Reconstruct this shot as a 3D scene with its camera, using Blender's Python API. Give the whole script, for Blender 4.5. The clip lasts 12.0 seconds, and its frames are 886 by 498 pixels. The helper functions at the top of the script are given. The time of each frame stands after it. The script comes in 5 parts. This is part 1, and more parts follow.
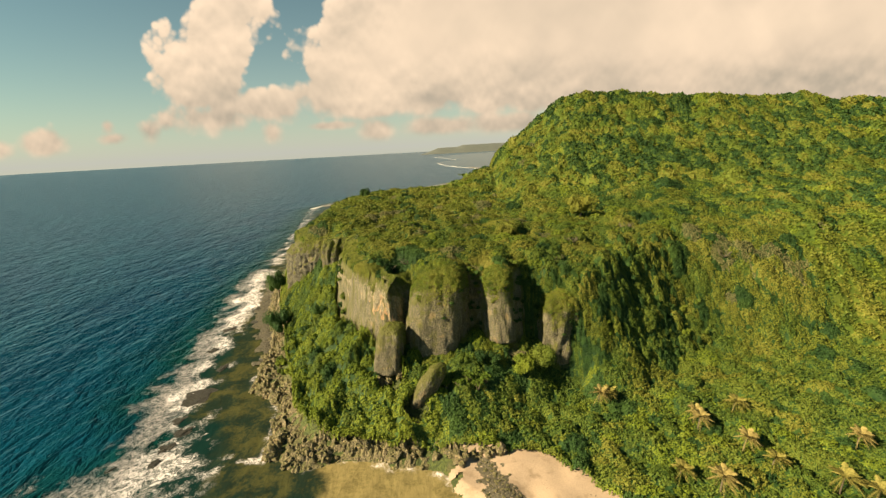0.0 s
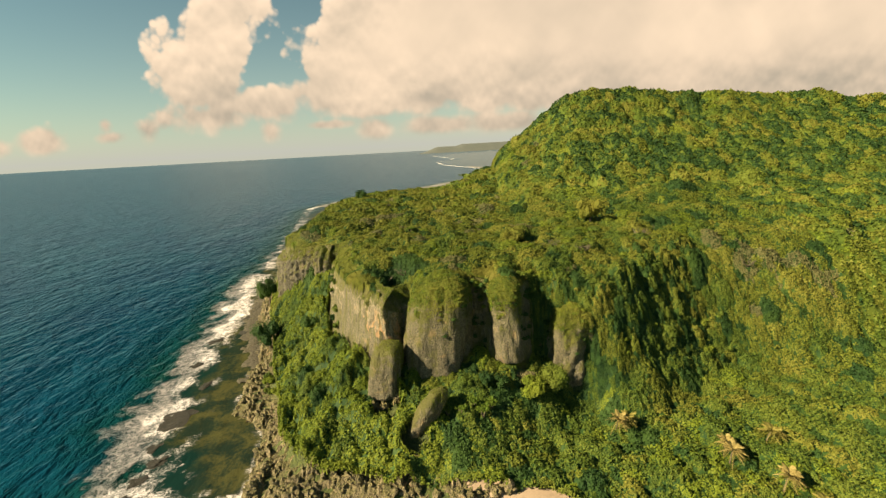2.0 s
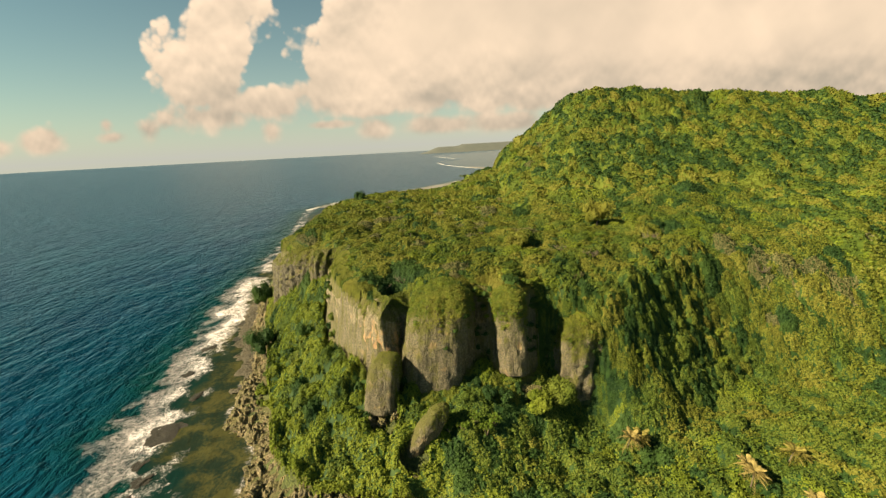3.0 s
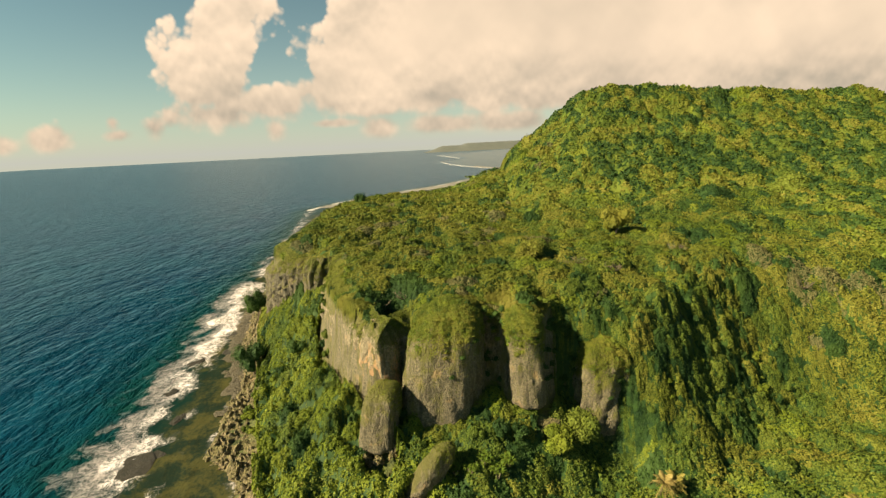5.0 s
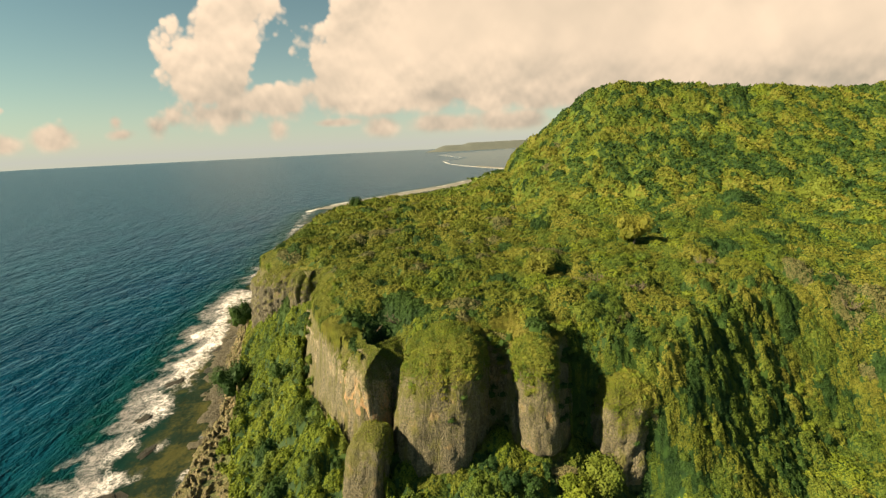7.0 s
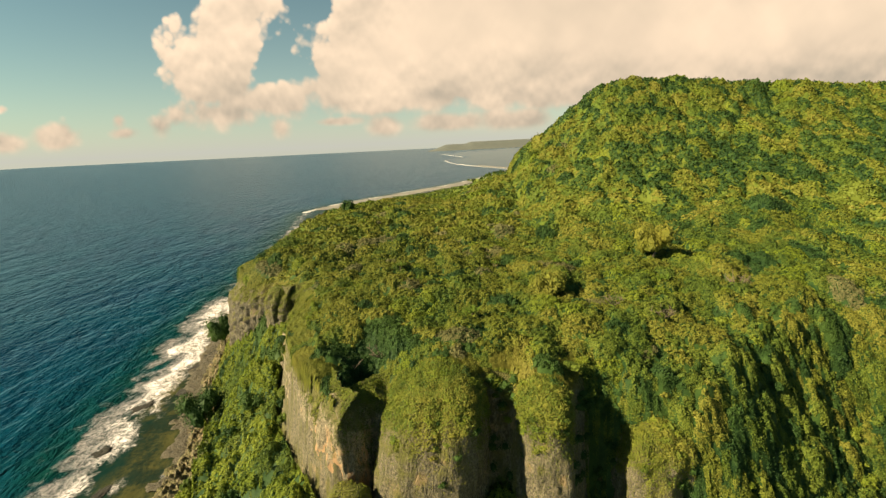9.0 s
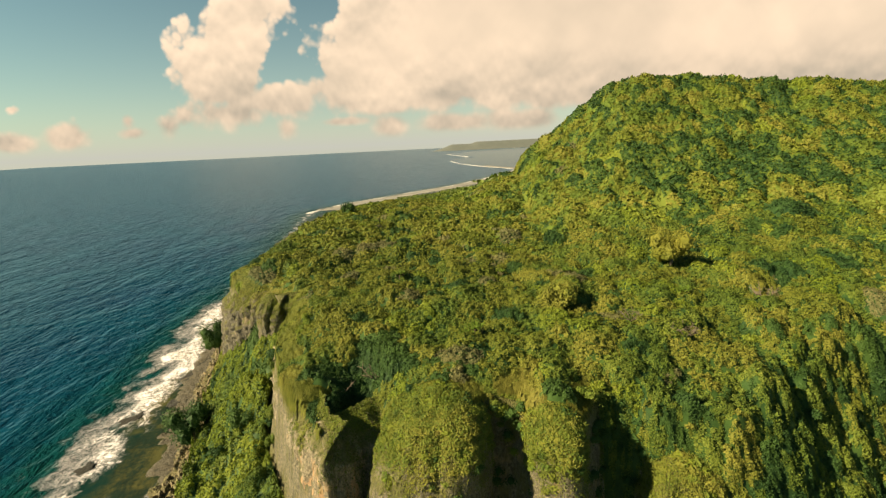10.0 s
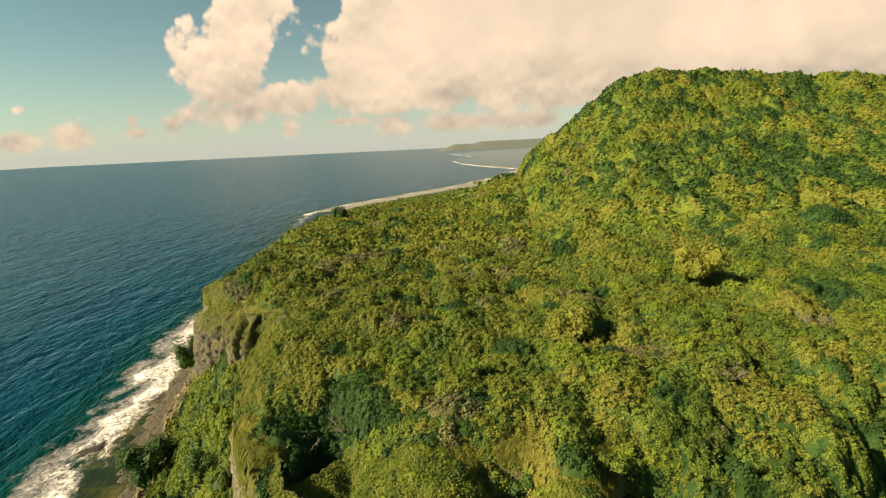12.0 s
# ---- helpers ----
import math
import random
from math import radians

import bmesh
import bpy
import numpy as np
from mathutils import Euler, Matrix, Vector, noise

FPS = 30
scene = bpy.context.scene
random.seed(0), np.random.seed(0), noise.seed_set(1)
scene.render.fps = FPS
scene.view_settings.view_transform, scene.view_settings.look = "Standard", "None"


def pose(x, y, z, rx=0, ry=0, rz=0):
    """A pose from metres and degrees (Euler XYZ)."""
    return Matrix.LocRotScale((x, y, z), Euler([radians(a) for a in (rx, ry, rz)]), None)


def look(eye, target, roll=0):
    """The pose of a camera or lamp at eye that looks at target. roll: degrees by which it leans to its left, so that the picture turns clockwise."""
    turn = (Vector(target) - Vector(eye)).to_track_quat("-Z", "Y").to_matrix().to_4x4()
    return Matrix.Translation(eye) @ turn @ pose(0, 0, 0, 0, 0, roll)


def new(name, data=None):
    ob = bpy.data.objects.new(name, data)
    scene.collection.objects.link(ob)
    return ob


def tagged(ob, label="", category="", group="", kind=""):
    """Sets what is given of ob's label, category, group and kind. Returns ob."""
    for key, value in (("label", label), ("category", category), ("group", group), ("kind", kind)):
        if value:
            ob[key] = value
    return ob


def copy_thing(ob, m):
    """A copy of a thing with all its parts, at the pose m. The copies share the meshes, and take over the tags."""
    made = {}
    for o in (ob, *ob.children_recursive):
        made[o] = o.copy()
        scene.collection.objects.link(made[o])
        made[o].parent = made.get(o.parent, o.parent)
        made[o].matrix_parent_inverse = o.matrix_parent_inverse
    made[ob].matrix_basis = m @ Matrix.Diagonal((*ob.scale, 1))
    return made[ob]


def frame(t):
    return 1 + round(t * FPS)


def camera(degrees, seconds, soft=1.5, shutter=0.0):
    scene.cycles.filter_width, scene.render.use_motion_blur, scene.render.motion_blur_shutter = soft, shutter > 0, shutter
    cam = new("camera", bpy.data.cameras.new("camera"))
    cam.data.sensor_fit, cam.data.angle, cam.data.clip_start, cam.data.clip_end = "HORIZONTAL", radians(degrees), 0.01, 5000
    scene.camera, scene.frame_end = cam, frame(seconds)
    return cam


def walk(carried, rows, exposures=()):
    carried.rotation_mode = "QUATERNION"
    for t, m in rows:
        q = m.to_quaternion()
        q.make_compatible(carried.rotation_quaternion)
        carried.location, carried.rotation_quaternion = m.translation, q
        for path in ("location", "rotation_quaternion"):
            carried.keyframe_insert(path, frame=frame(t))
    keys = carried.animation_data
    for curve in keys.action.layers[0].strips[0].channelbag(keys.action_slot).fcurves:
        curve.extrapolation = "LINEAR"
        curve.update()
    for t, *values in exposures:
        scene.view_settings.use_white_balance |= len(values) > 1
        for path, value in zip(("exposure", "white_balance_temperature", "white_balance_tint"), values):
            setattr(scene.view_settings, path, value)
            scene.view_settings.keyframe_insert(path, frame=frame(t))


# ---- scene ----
cam = camera(93.3, 12.0, 1.35)
METRES, EYE, TILT, LEAN, TURN = 80.0, 75.0, -14.1, 3.1, 0.0
ROWS = [
    (0.0, 0.0, 0.0, 0.0, 0.0, 0.0, -0.0),
    (0.5, -0.0018, 0.0334, 0.0087, -0.11, -0.01, 0.01),
    (1.0, -0.0036, 0.0679, 0.0178, -0.21, -0.07, 0.03),
    (1.5, -0.0063, 0.1031, 0.0271, -0.21, -0.04, 0.02),
    (2.0, -0.0076, 0.1392, 0.0382, -0.17, -0.13, 0.01),
    (2.5, -0.0087, 0.1761, 0.048, -0.17, -0.13, -0.03),
    (3.0, -0.0093, 0.2131, 0.0588, -0.1, -0.12, -0.04),
    (5.0, -0.0162, 0.367, 0.1017, 0.37, -0.26, -0.34),
    (5.5, -0.0159, 0.4066, 0.1136, 0.46, -0.29, -0.37),
    (6.0, -0.0145, 0.4472, 0.1257, 0.52, -0.34, -0.39),
    (6.5, -0.0121, 0.4882, 0.1372, 0.59, -0.32, -0.42),
    (7.0, -0.0089, 0.5308, 0.1489, 0.64, -0.33, -0.43),
    (9.0, 0.011, 0.7084, 0.1964, 0.9, -0.46, -0.6),
    (9.5, 0.0162, 0.7518, 0.2081, 1.32, -0.46, -0.71),
    (10.0, 0.0203, 0.7943, 0.219, 1.65, -0.48, -0.78),
    (10.5, 0.026, 0.837, 0.2299, 1.81, -0.5, -0.8),
    (11.0, 0.0308, 0.8796, 0.2397, 1.83, -0.53, -0.83),
    (11.5, 0.0353, 0.9215, 0.2501, 1.9, -0.54, -0.85),
    (12.0, 0.0388, 0.962, 0.2607, 2.0, -0.51, -0.88),
]
walk(cam, [(t, pose(0, 0, EYE, TILT, LEAN, TURN) @ pose(METRES * x, METRES * y, METRES * z, 90 + pitch, roll, yaw)) for t, x, y, z, yaw, pitch, roll in ROWS],
     exposures=[(0.0, 1.45, 8000, 6), (2.0, 1.47, 8000, 6), (12.0, 1.54, 8000, 6)])

# ---- light: late sun from the sea side, broken cloud ----
SUN_FROM = Vector((-0.79, -0.29, 0.58)).normalized()
sun = new("sun", bpy.data.lights.new("sun", "SUN"))
sun.data.energy, sun.data.angle, sun.data.color = 5.0, radians(0.6), (1.0, 0.86, 0.66)
sun.matrix_world = look(SUN_FROM * 500, (0, 0, 0))


class Nodes:
    """Short hand for building node trees."""

    def __init__(self, tree):
        self.tree = tree
        tree.nodes.clear()

    def add(self, kind, sockets=(), **props):
        n = self.tree.nodes.new(kind)
        for k, v in props.items():
            setattr(n, k, v)
        for k, v in dict(sockets).items():
            self.put(n.inputs[k], v)
        return n

    def put(self, socket, v):
        if isinstance(v, bpy.types.NodeSocket):
            self.tree.links.new(v, socket)
        elif isinstance(v, bpy.types.Node):
            self.tree.links.new(v.outputs[0], socket)
        else:
            socket.default_value = v

    def math(self, op, a, b=0.0, c=0.0, clamp=False):
        n = self.add("ShaderNodeMath", {0: a, 1: b, 2: c}, operation=op)
        n.use_clamp = clamp
        return n.outputs[0]

    def step(self, v, lo, hi):
        return self.add("ShaderNodeMapRange", {"Value": v, "From Min": lo, "From Max": hi, "To Min": 0.0, "To Max": 1.0}, interpolation_type="SMOOTHSTEP").outputs[0]

    def mix(self, f, a, b, blend="MIX"):
        n = self.add("ShaderNodeMix", data_type="RGBA", blend_type=blend)
        self.put(n.inputs["Factor"], f)
        self.put(n.inputs[6], a if not isinstance(a, tuple) else (*a, 1))
        self.put(n.inputs[7], b if not isinstance(b, tuple) else (*b, 1))
        return n.outputs[2]

    def noise(self, vec, scale, detail=4.0, rough=0.55, distort=0.0):
        return self.add("ShaderNodeTexNoise", {"Vector": vec, "Scale": scale, "Detail": detail, "Roughness": rough, "Distortion": distort}).outputs["Fac"]


def make_world():
    world = bpy.data.worlds.new("sky")
    world.use_nodes = True
    scene.world = world
    N = Nodes(world.node_tree)
    el = math.asin(SUN_FROM.z)
    sky = N.add("ShaderNodeTexSky", sky_type="NISHITA", sun_disc=False, sun_elevation=el,
                sun_rotation=math.atan2(SUN_FROM.x, SUN_FROM.y), air_density=1.0, dust_density=0.1, ozone_density=1.0)
    co = N.add("ShaderNodeTexCoord").outputs["Generated"]
    sep = N.add("ShaderNodeSeparateXYZ", {0: co})
    x, y, z = sep.outputs
    depth = N.math("ADD", N.math("ABSOLUTE", y), 0.05)
    u, v = N.math("DIVIDE", x, depth), N.math("DIVIDE", z, depth)
    uv = N.add("ShaderNodeCombineXYZ", {0: u, 1: v, 2: 0.3})
    def billow(vec, scale):
        d = N.add("ShaderNodeTexVoronoi", {"Vector": vec, "Scale": scale, "Detail": 3.0, "Roughness": 0.5, "Lacunarity": 2.1}, feature="SMOOTH_F1")
        d.inputs["Smoothness"].default_value = 0.35
        return N.math("SUBTRACT", 0.76, d.outputs["Distance"])

    warp = N.add("ShaderNodeTexNoise", {"Vector": uv, "Scale": 5.0, "Detail": 3.0})
    bent = N.add("ShaderNodeMixRGB", {0: 0.045, 1: uv, 2: warp.outputs["Color"]}, blend_type="ADD")
    big = N.noise(uv, 3.2, 6.0, 0.54)
    puff = billow(bent, 8.5)
    rough = N.math("ADD", N.math("MULTIPLY", N.math("SUBTRACT", big, 0.5), 0.16), N.math("MULTIPLY", N.math("ADD", puff, 0.16), 0.10))
    # the great bank: over a level base, right of a leaning edge
    base = N.math("ADD", N.math("SUBTRACT", v, 0.067), N.math("MULTIPLY", N.step(u, 0.12, 0.42), 0.035))
    lean = N.math("MULTIPLY", N.math("SUBTRACT", N.math("ADD", u, 0.345), N.math("MULTIPLY", N.math("SUBTRACT", v, 0.15), 0.95)), 0.7)
    bank = N.math("MINIMUM", base, lean)
    shape = N.math("MINIMUM", bank, 0.5)
    puffs = [(-0.462, 0.215, 0.092, 0.080), (-0.42, 0.32, 0.092, 0.13), (-0.49, 0.14, 0.100, 0.070), (-0.50, 0.085, 0.120, 0.045), (-0.38, 0.105, 0.140, 0.050), (-0.262, 0.20, 0.040, 0.060), (-0.635, 0.060, 0.026, 0.034),
             (-0.868, 0.047, 0.045, 0.024), (-1.0, 0.040, 0.060, 0.020), (-0.968, 0.112, 0.026, 0.010), (-0.722, 0.076, 0.020, 0.022), (-0.715, 0.050, 0.034, 0.014),
             (-0.374, 0.046, 0.028, 0.030), (-0.14, 0.034, 0.036, 0.024), (0.01, 0.038, 0.095, 0.020), (0.15, 0.034, 0.070, 0.022), (-0.25, 0.052, 0.060, 0.010)]
    for pu, pv, a, b in puffs:
        du = N.math("DIVIDE", N.math("SUBTRACT", u, pu), a)
        dv = N.math("DIVIDE", N.math("SUBTRACT", v, pv), b)
        r = N.math("SQRT", N.math("ADD", N.math("MULTIPLY", du, du), N.math("MULTIPLY", dv, dv)))
        shape = N.math("SMOOTH_MAX", shape, N.math("MULTIPLY", N.math("SUBTRACT", 1.0, r), max(min(a, b) * 1.1, 0.030)), 0.012)
    amp = N.add("ShaderNodeMapRange", {"Value": v, "From Min": 0.02, "From Max": 0.18, "To Min": 0.22, "To Max": 1.0}).outputs[0]
    field = N.math("ADD", N.math("ADD", shape, 0.006), N.math("MULTIPLY", rough, amp))
    soft = N.add("ShaderNodeMapRange", {"Value": v, "From Min": 0.04, "From Max": 0.16, "To Min": 0.026, "To Max": 0.016}).outputs[0]
    mask = N.add("ShaderNodeMapRange", {"Value": field, "From Min": -0.004, "From Max": soft, "To Min": 0.0, "To Max": 1.0}, interpolation_type="SMOOTHSTEP").outputs[0]
    mask = N.math("MULTIPLY", N.math("MULTIPLY", mask, N.step(v, 0.0, 0.03)), N.math("MULTIPLY", N.step(y, -0.15, 0.12), N.math("SUBTRACT", 1.0, N.step(v, 0.45, 0.85))))
    # relief: the same billows a little toward the sun
    shift = N.add("ShaderNodeMixRGB", {0: 1.0, 1: bent, 2: (-0.022, 0.016, 0.0, 1)}, blend_type="ADD")
    uv2 = N.add("ShaderNodeCombineXYZ", {0: N.math("SUBTRACT", u, 0.045), 1: N.math("ADD", v, 0.03), 2: 0.3})
    lit = N.math("ADD", N.math("MULTIPLY", N.math("SUBTRACT", N.noise(uv, 3.2, 3.0, 0.45), N.noise(uv2, 3.2, 3.0, 0.45)), 1.5), N.math("MULTIPLY", N.math("SUBTRACT", puff, billow(shift, 8.5)), N.math("SUBTRACT", 1.0, N.math("MULTIPLY", N.step(shape, 0.02, 0.16), 0.86))))
    lit = N.math("ADD", lit, N.math("MULTIPLY", N.step(field, 0.0, 0.08), -0.14))
    lit = N.math("ADD", lit, N.math("MULTIPLY", N.step(v, 0.06, 0.19), 0.50))
    lit = N.math("ADD", lit, 0.31, clamp=True)
    col = N.mix(lit, (0.55, 0.50, 0.46), (1.13, 0.93, 0.80))
    air = N.mix(1.0, sky, (0.77, 1.0, 0.88), "MULTIPLY")
    haze = N.math("MULTIPLY", N.math("POWER", 2.718, N.math("MULTIPLY", N.math("ABSOLUTE", v), -9.0)), 0.88)
    bg1 = N.add("ShaderNodeBackground", {"Color": N.mix(haze, air, (5.3, 5.7, 6.3)), "Strength": 0.035})
    bg2 = N.add("ShaderNodeBackground", {"Color": col, "Strength": 0.322})
    mixed = N.add("ShaderNodeMixShader", {0: mask, 1: bg1, 2: bg2})
    N.add("ShaderNodeOutputWorld", {0: mixed})


make_world()


# ---- materials ----
def material(name):
    m = bpy.data.materials.new(name)
    m.use_nodes = True
    return m, Nodes(m.node_tree)


def leaf_material(name, dark, light, odd):
    """Foliage: hue by patch and by clump, some light through the leaves."""
    m, N = material(name)
    pos = N.add("ShaderNodeNewGeometry")
    patch = N.noise(pos.outputs["Position"], 0.07, 3.0)
    grain = N.noise(pos.outputs["Position"], 0.6, 4.0, 0.6)
    isl = pos.outputs["Random Per Island"]
    f = N.math("ADD", N.math("MULTIPLY", isl, 0.22), N.math("MULTIPLY", N.step(grain, 0.25, 0.75), 0.78), clamp=True)
    c = N.mix(f, dark, light)
    c = N.mix(N.step(N.math("ADD", patch, N.math("MULTIPLY", isl, 0.12)), 0.5, 0.72), c, odd)
    p = N.add("ShaderNodeBsdfPrincipled", {"Base Color": c, "Roughness": 0.62, "Specular IOR Level": 0.105})
    t = N.add("ShaderNodeBsdfTranslucent", {"Color": N.mix(0.5, c, light)})
    N.add("ShaderNodeOutputMaterial", {0: N.add("ShaderNodeMixShader", {0: 0.15, 1: p, 2: t})})
    return m


LEAF = {
    "bright": leaf_material("leaf_bright", (0.0560, 0.088, 0.0125), (0.1480, 0.195, 0.0236), (0.1450, 0.180, 0.0260)),
    "green": leaf_material("leaf_green", (0.0320, 0.0590, 0.0125), (0.0960, 0.1420, 0.0236), (0.1080, 0.1400, 0.0248)),
    # also the colour used for shaded gaps under and between the bushes
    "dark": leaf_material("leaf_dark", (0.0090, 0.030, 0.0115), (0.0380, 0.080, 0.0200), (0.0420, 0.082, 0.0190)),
    "olive": leaf_material("leaf_olive", (0.0540, 0.0760, 0.0135), (0.1430, 0.1660, 0.0260), (0.1560, 0.1580, 0.0310)),
    "sunlit": leaf_material("leaf_sunlit", (0.0600, 0.0750, 0.0130), (0.1480, 0.1580, 0.0260), (0.1550, 0.1520, 0.0280)),
    "grass": leaf_material("rim_grass", (0.0580, 0.0780, 0.0140), (0.1380, 0.1520, 0.0280), (0.1560, 0.1500, 0.0330)),
    "dry": leaf_material("leaf_dry", (0.0582, 0.066, 0.0283), (0.1456, 0.146, 0.0637), (0.1414, 0.138, 0.0566)),
}


def ground_material():
    m, N = material("forest_floor")
    g = N.add("ShaderNodeNewGeometry")
    n1 = N.noise(g.outputs["Position"], 0.15, 5.0)
    n2 = N.noise(g.outputs["Position"], 1.6, 6.0)
    c = N.mix(N.step(n2, 0.3, 0.75), (0.022, 0.035, 0.008), (0.075, 0.095, 0.018))
    c = N.mix(N.step(n1, 0.5, 0.75), c, (0.085, 0.075, 0.03))
    bump = N.add("ShaderNodeBump", {"Height": n2, "Strength": 0.8, "Distance": 0.8})
    p = N.add("ShaderNodeBsdfPrincipled", {"Base Color": c, "Roughness": 0.9, "Normal": bump})
    N.add("ShaderNodeOutputMaterial", {0: p})
    return m


def rock_material(name, a, b, stain, warm, moss=0.0, mossy_from=0.08, rust=None):
    """Weathered limestone: streaked downwards, with moss and rusty breaks; rust is a place (x, y, z, radius) of fresh orange rock."""
    m, N = material(name)
    pos = N.add("ShaderNodeNewGeometry").outputs["Position"]
    tall = N.add("ShaderNodeMapping", {"Vector": pos, "Scale": (1.0, 1.0, 0.30)})
    long = N.add("ShaderNodeMapping", {"Vector": pos, "Scale": (1.0, 1.0, 0.10)})
    streak = N.noise(long, 0.9, 6.0, 0.65)
    lump = N.noise(pos, 0.28, 5.0, 0.6)
    fine = N.noise(pos, 2.6, 7.0, 0.7)
    grit = N.noise(tall, 5.5, 5.0, 0.75)
    c = N.mix(N.step(N.math("ADD", N.math("MULTIPLY", fine, 0.55), N.math("MULTIPLY", grit, 0.45)), 0.38, 0.62), a, b)
    c = N.mix(N.math("MULTIPLY", N.step(streak, 0.48, 0.66), 0.70), c, stain)
    c = N.mix(N.step(N.math("ADD", lump, N.math("MULTIPLY", fine, 0.15)), 0.66, 0.78), c, warm)
    if rust:
        x, y, z, size = rust
        far = N.add("ShaderNodeVectorMath", {0: pos, 1: (x, y, z)}, operation="DISTANCE").outputs["Value"]
        near = N.math("SUBTRACT", N.math("SUBTRACT", 1.0, N.math("DIVIDE", far, size)), N.math("MULTIPLY", N.math("SUBTRACT", 0.58, N.noise(tall, 0.7, 6.0, 0.65)), 3.0))
        c = N.mix(N.step(near, 0.0, 0.25), c, N.mix(fine, (0.30, 0.18, 0.09), (0.52, 0.33, 0.18)))
    up = N.add("ShaderNodeSeparateXYZ", {0: N.add("ShaderNodeNewGeometry").outputs["Normal"]}).outputs[2]
    mossy = N.math("ADD", up, N.math("MULTIPLY", N.math("SUBTRACT", N.noise(tall, 0.45, 6.0, 0.7), 0.5), 1.7))
    c = N.mix(N.math("MULTIPLY", N.step(mossy, mossy_from, mossy_from + 0.42), moss), c, N.mix(fine, (0.045, 0.052, 0.012), (0.145, 0.140, 0.026)))
    old = N.noise(tall, 0.35, 7.0, 0.7, 0.5)
    c = N.mix(N.math("MULTIPLY", N.step(old, 0.54, 0.70), 0.5), c, stain)
    crack = N.add("ShaderNodeTexVoronoi", {"Vector": tall, "Scale": 0.8}, feature="DISTANCE_TO_EDGE").outputs["Distance"]
    h = N.math("ADD", N.math("ADD", N.math("MULTIPLY", fine, 0.8), N.math("MULTIPLY", grit, 0.35)), N.math("ADD", N.math("MULTIPLY", streak, 0.35), N.math("MULTIPLY", N.step(crack, 0.0, 0.10), 0.18)))
    bump = N.add("ShaderNodeBump", {"Height": h, "Strength": 1.0, "Distance": 0.9})
    p = N.add("ShaderNodeBsdfPrincipled", {"Base Color": c, "Roughness": 0.88, "Normal": bump})
    N.add("ShaderNodeOutputMaterial", {0: p})
    return m


FAR_ROCK = rock_material("fluted_limestone", (0.042, 0.042, 0.030), (0.200, 0.178, 0.120), (0.022, 0.025, 0.016), (0.22, 0.18, 0.11), 0.8, 0.22)
GROUND = ground_material()
CLIFF = rock_material("limestone", (0.052, 0.050, 0.032), (0.235, 0.206, 0.132), (0.034, 0.036, 0.017), (0.26, 0.19, 0.10), 0.9, 0.06)
FACE = rock_material("bare_limestone", (0.105, 0.096, 0.062), (0.370, 0.315, 0.205), (0.056, 0.056, 0.034), (0.36, 0.25, 0.14), 0.8, 0.15, (-21.5, 117.0, 19.0, 13.5))
REEF = rock_material("reef_rock", (0.012, 0.012, 0.008), (0.034, 0.031, 0.019), (0.010, 0.011, 0.008), (0.050, 0.046, 0.030))


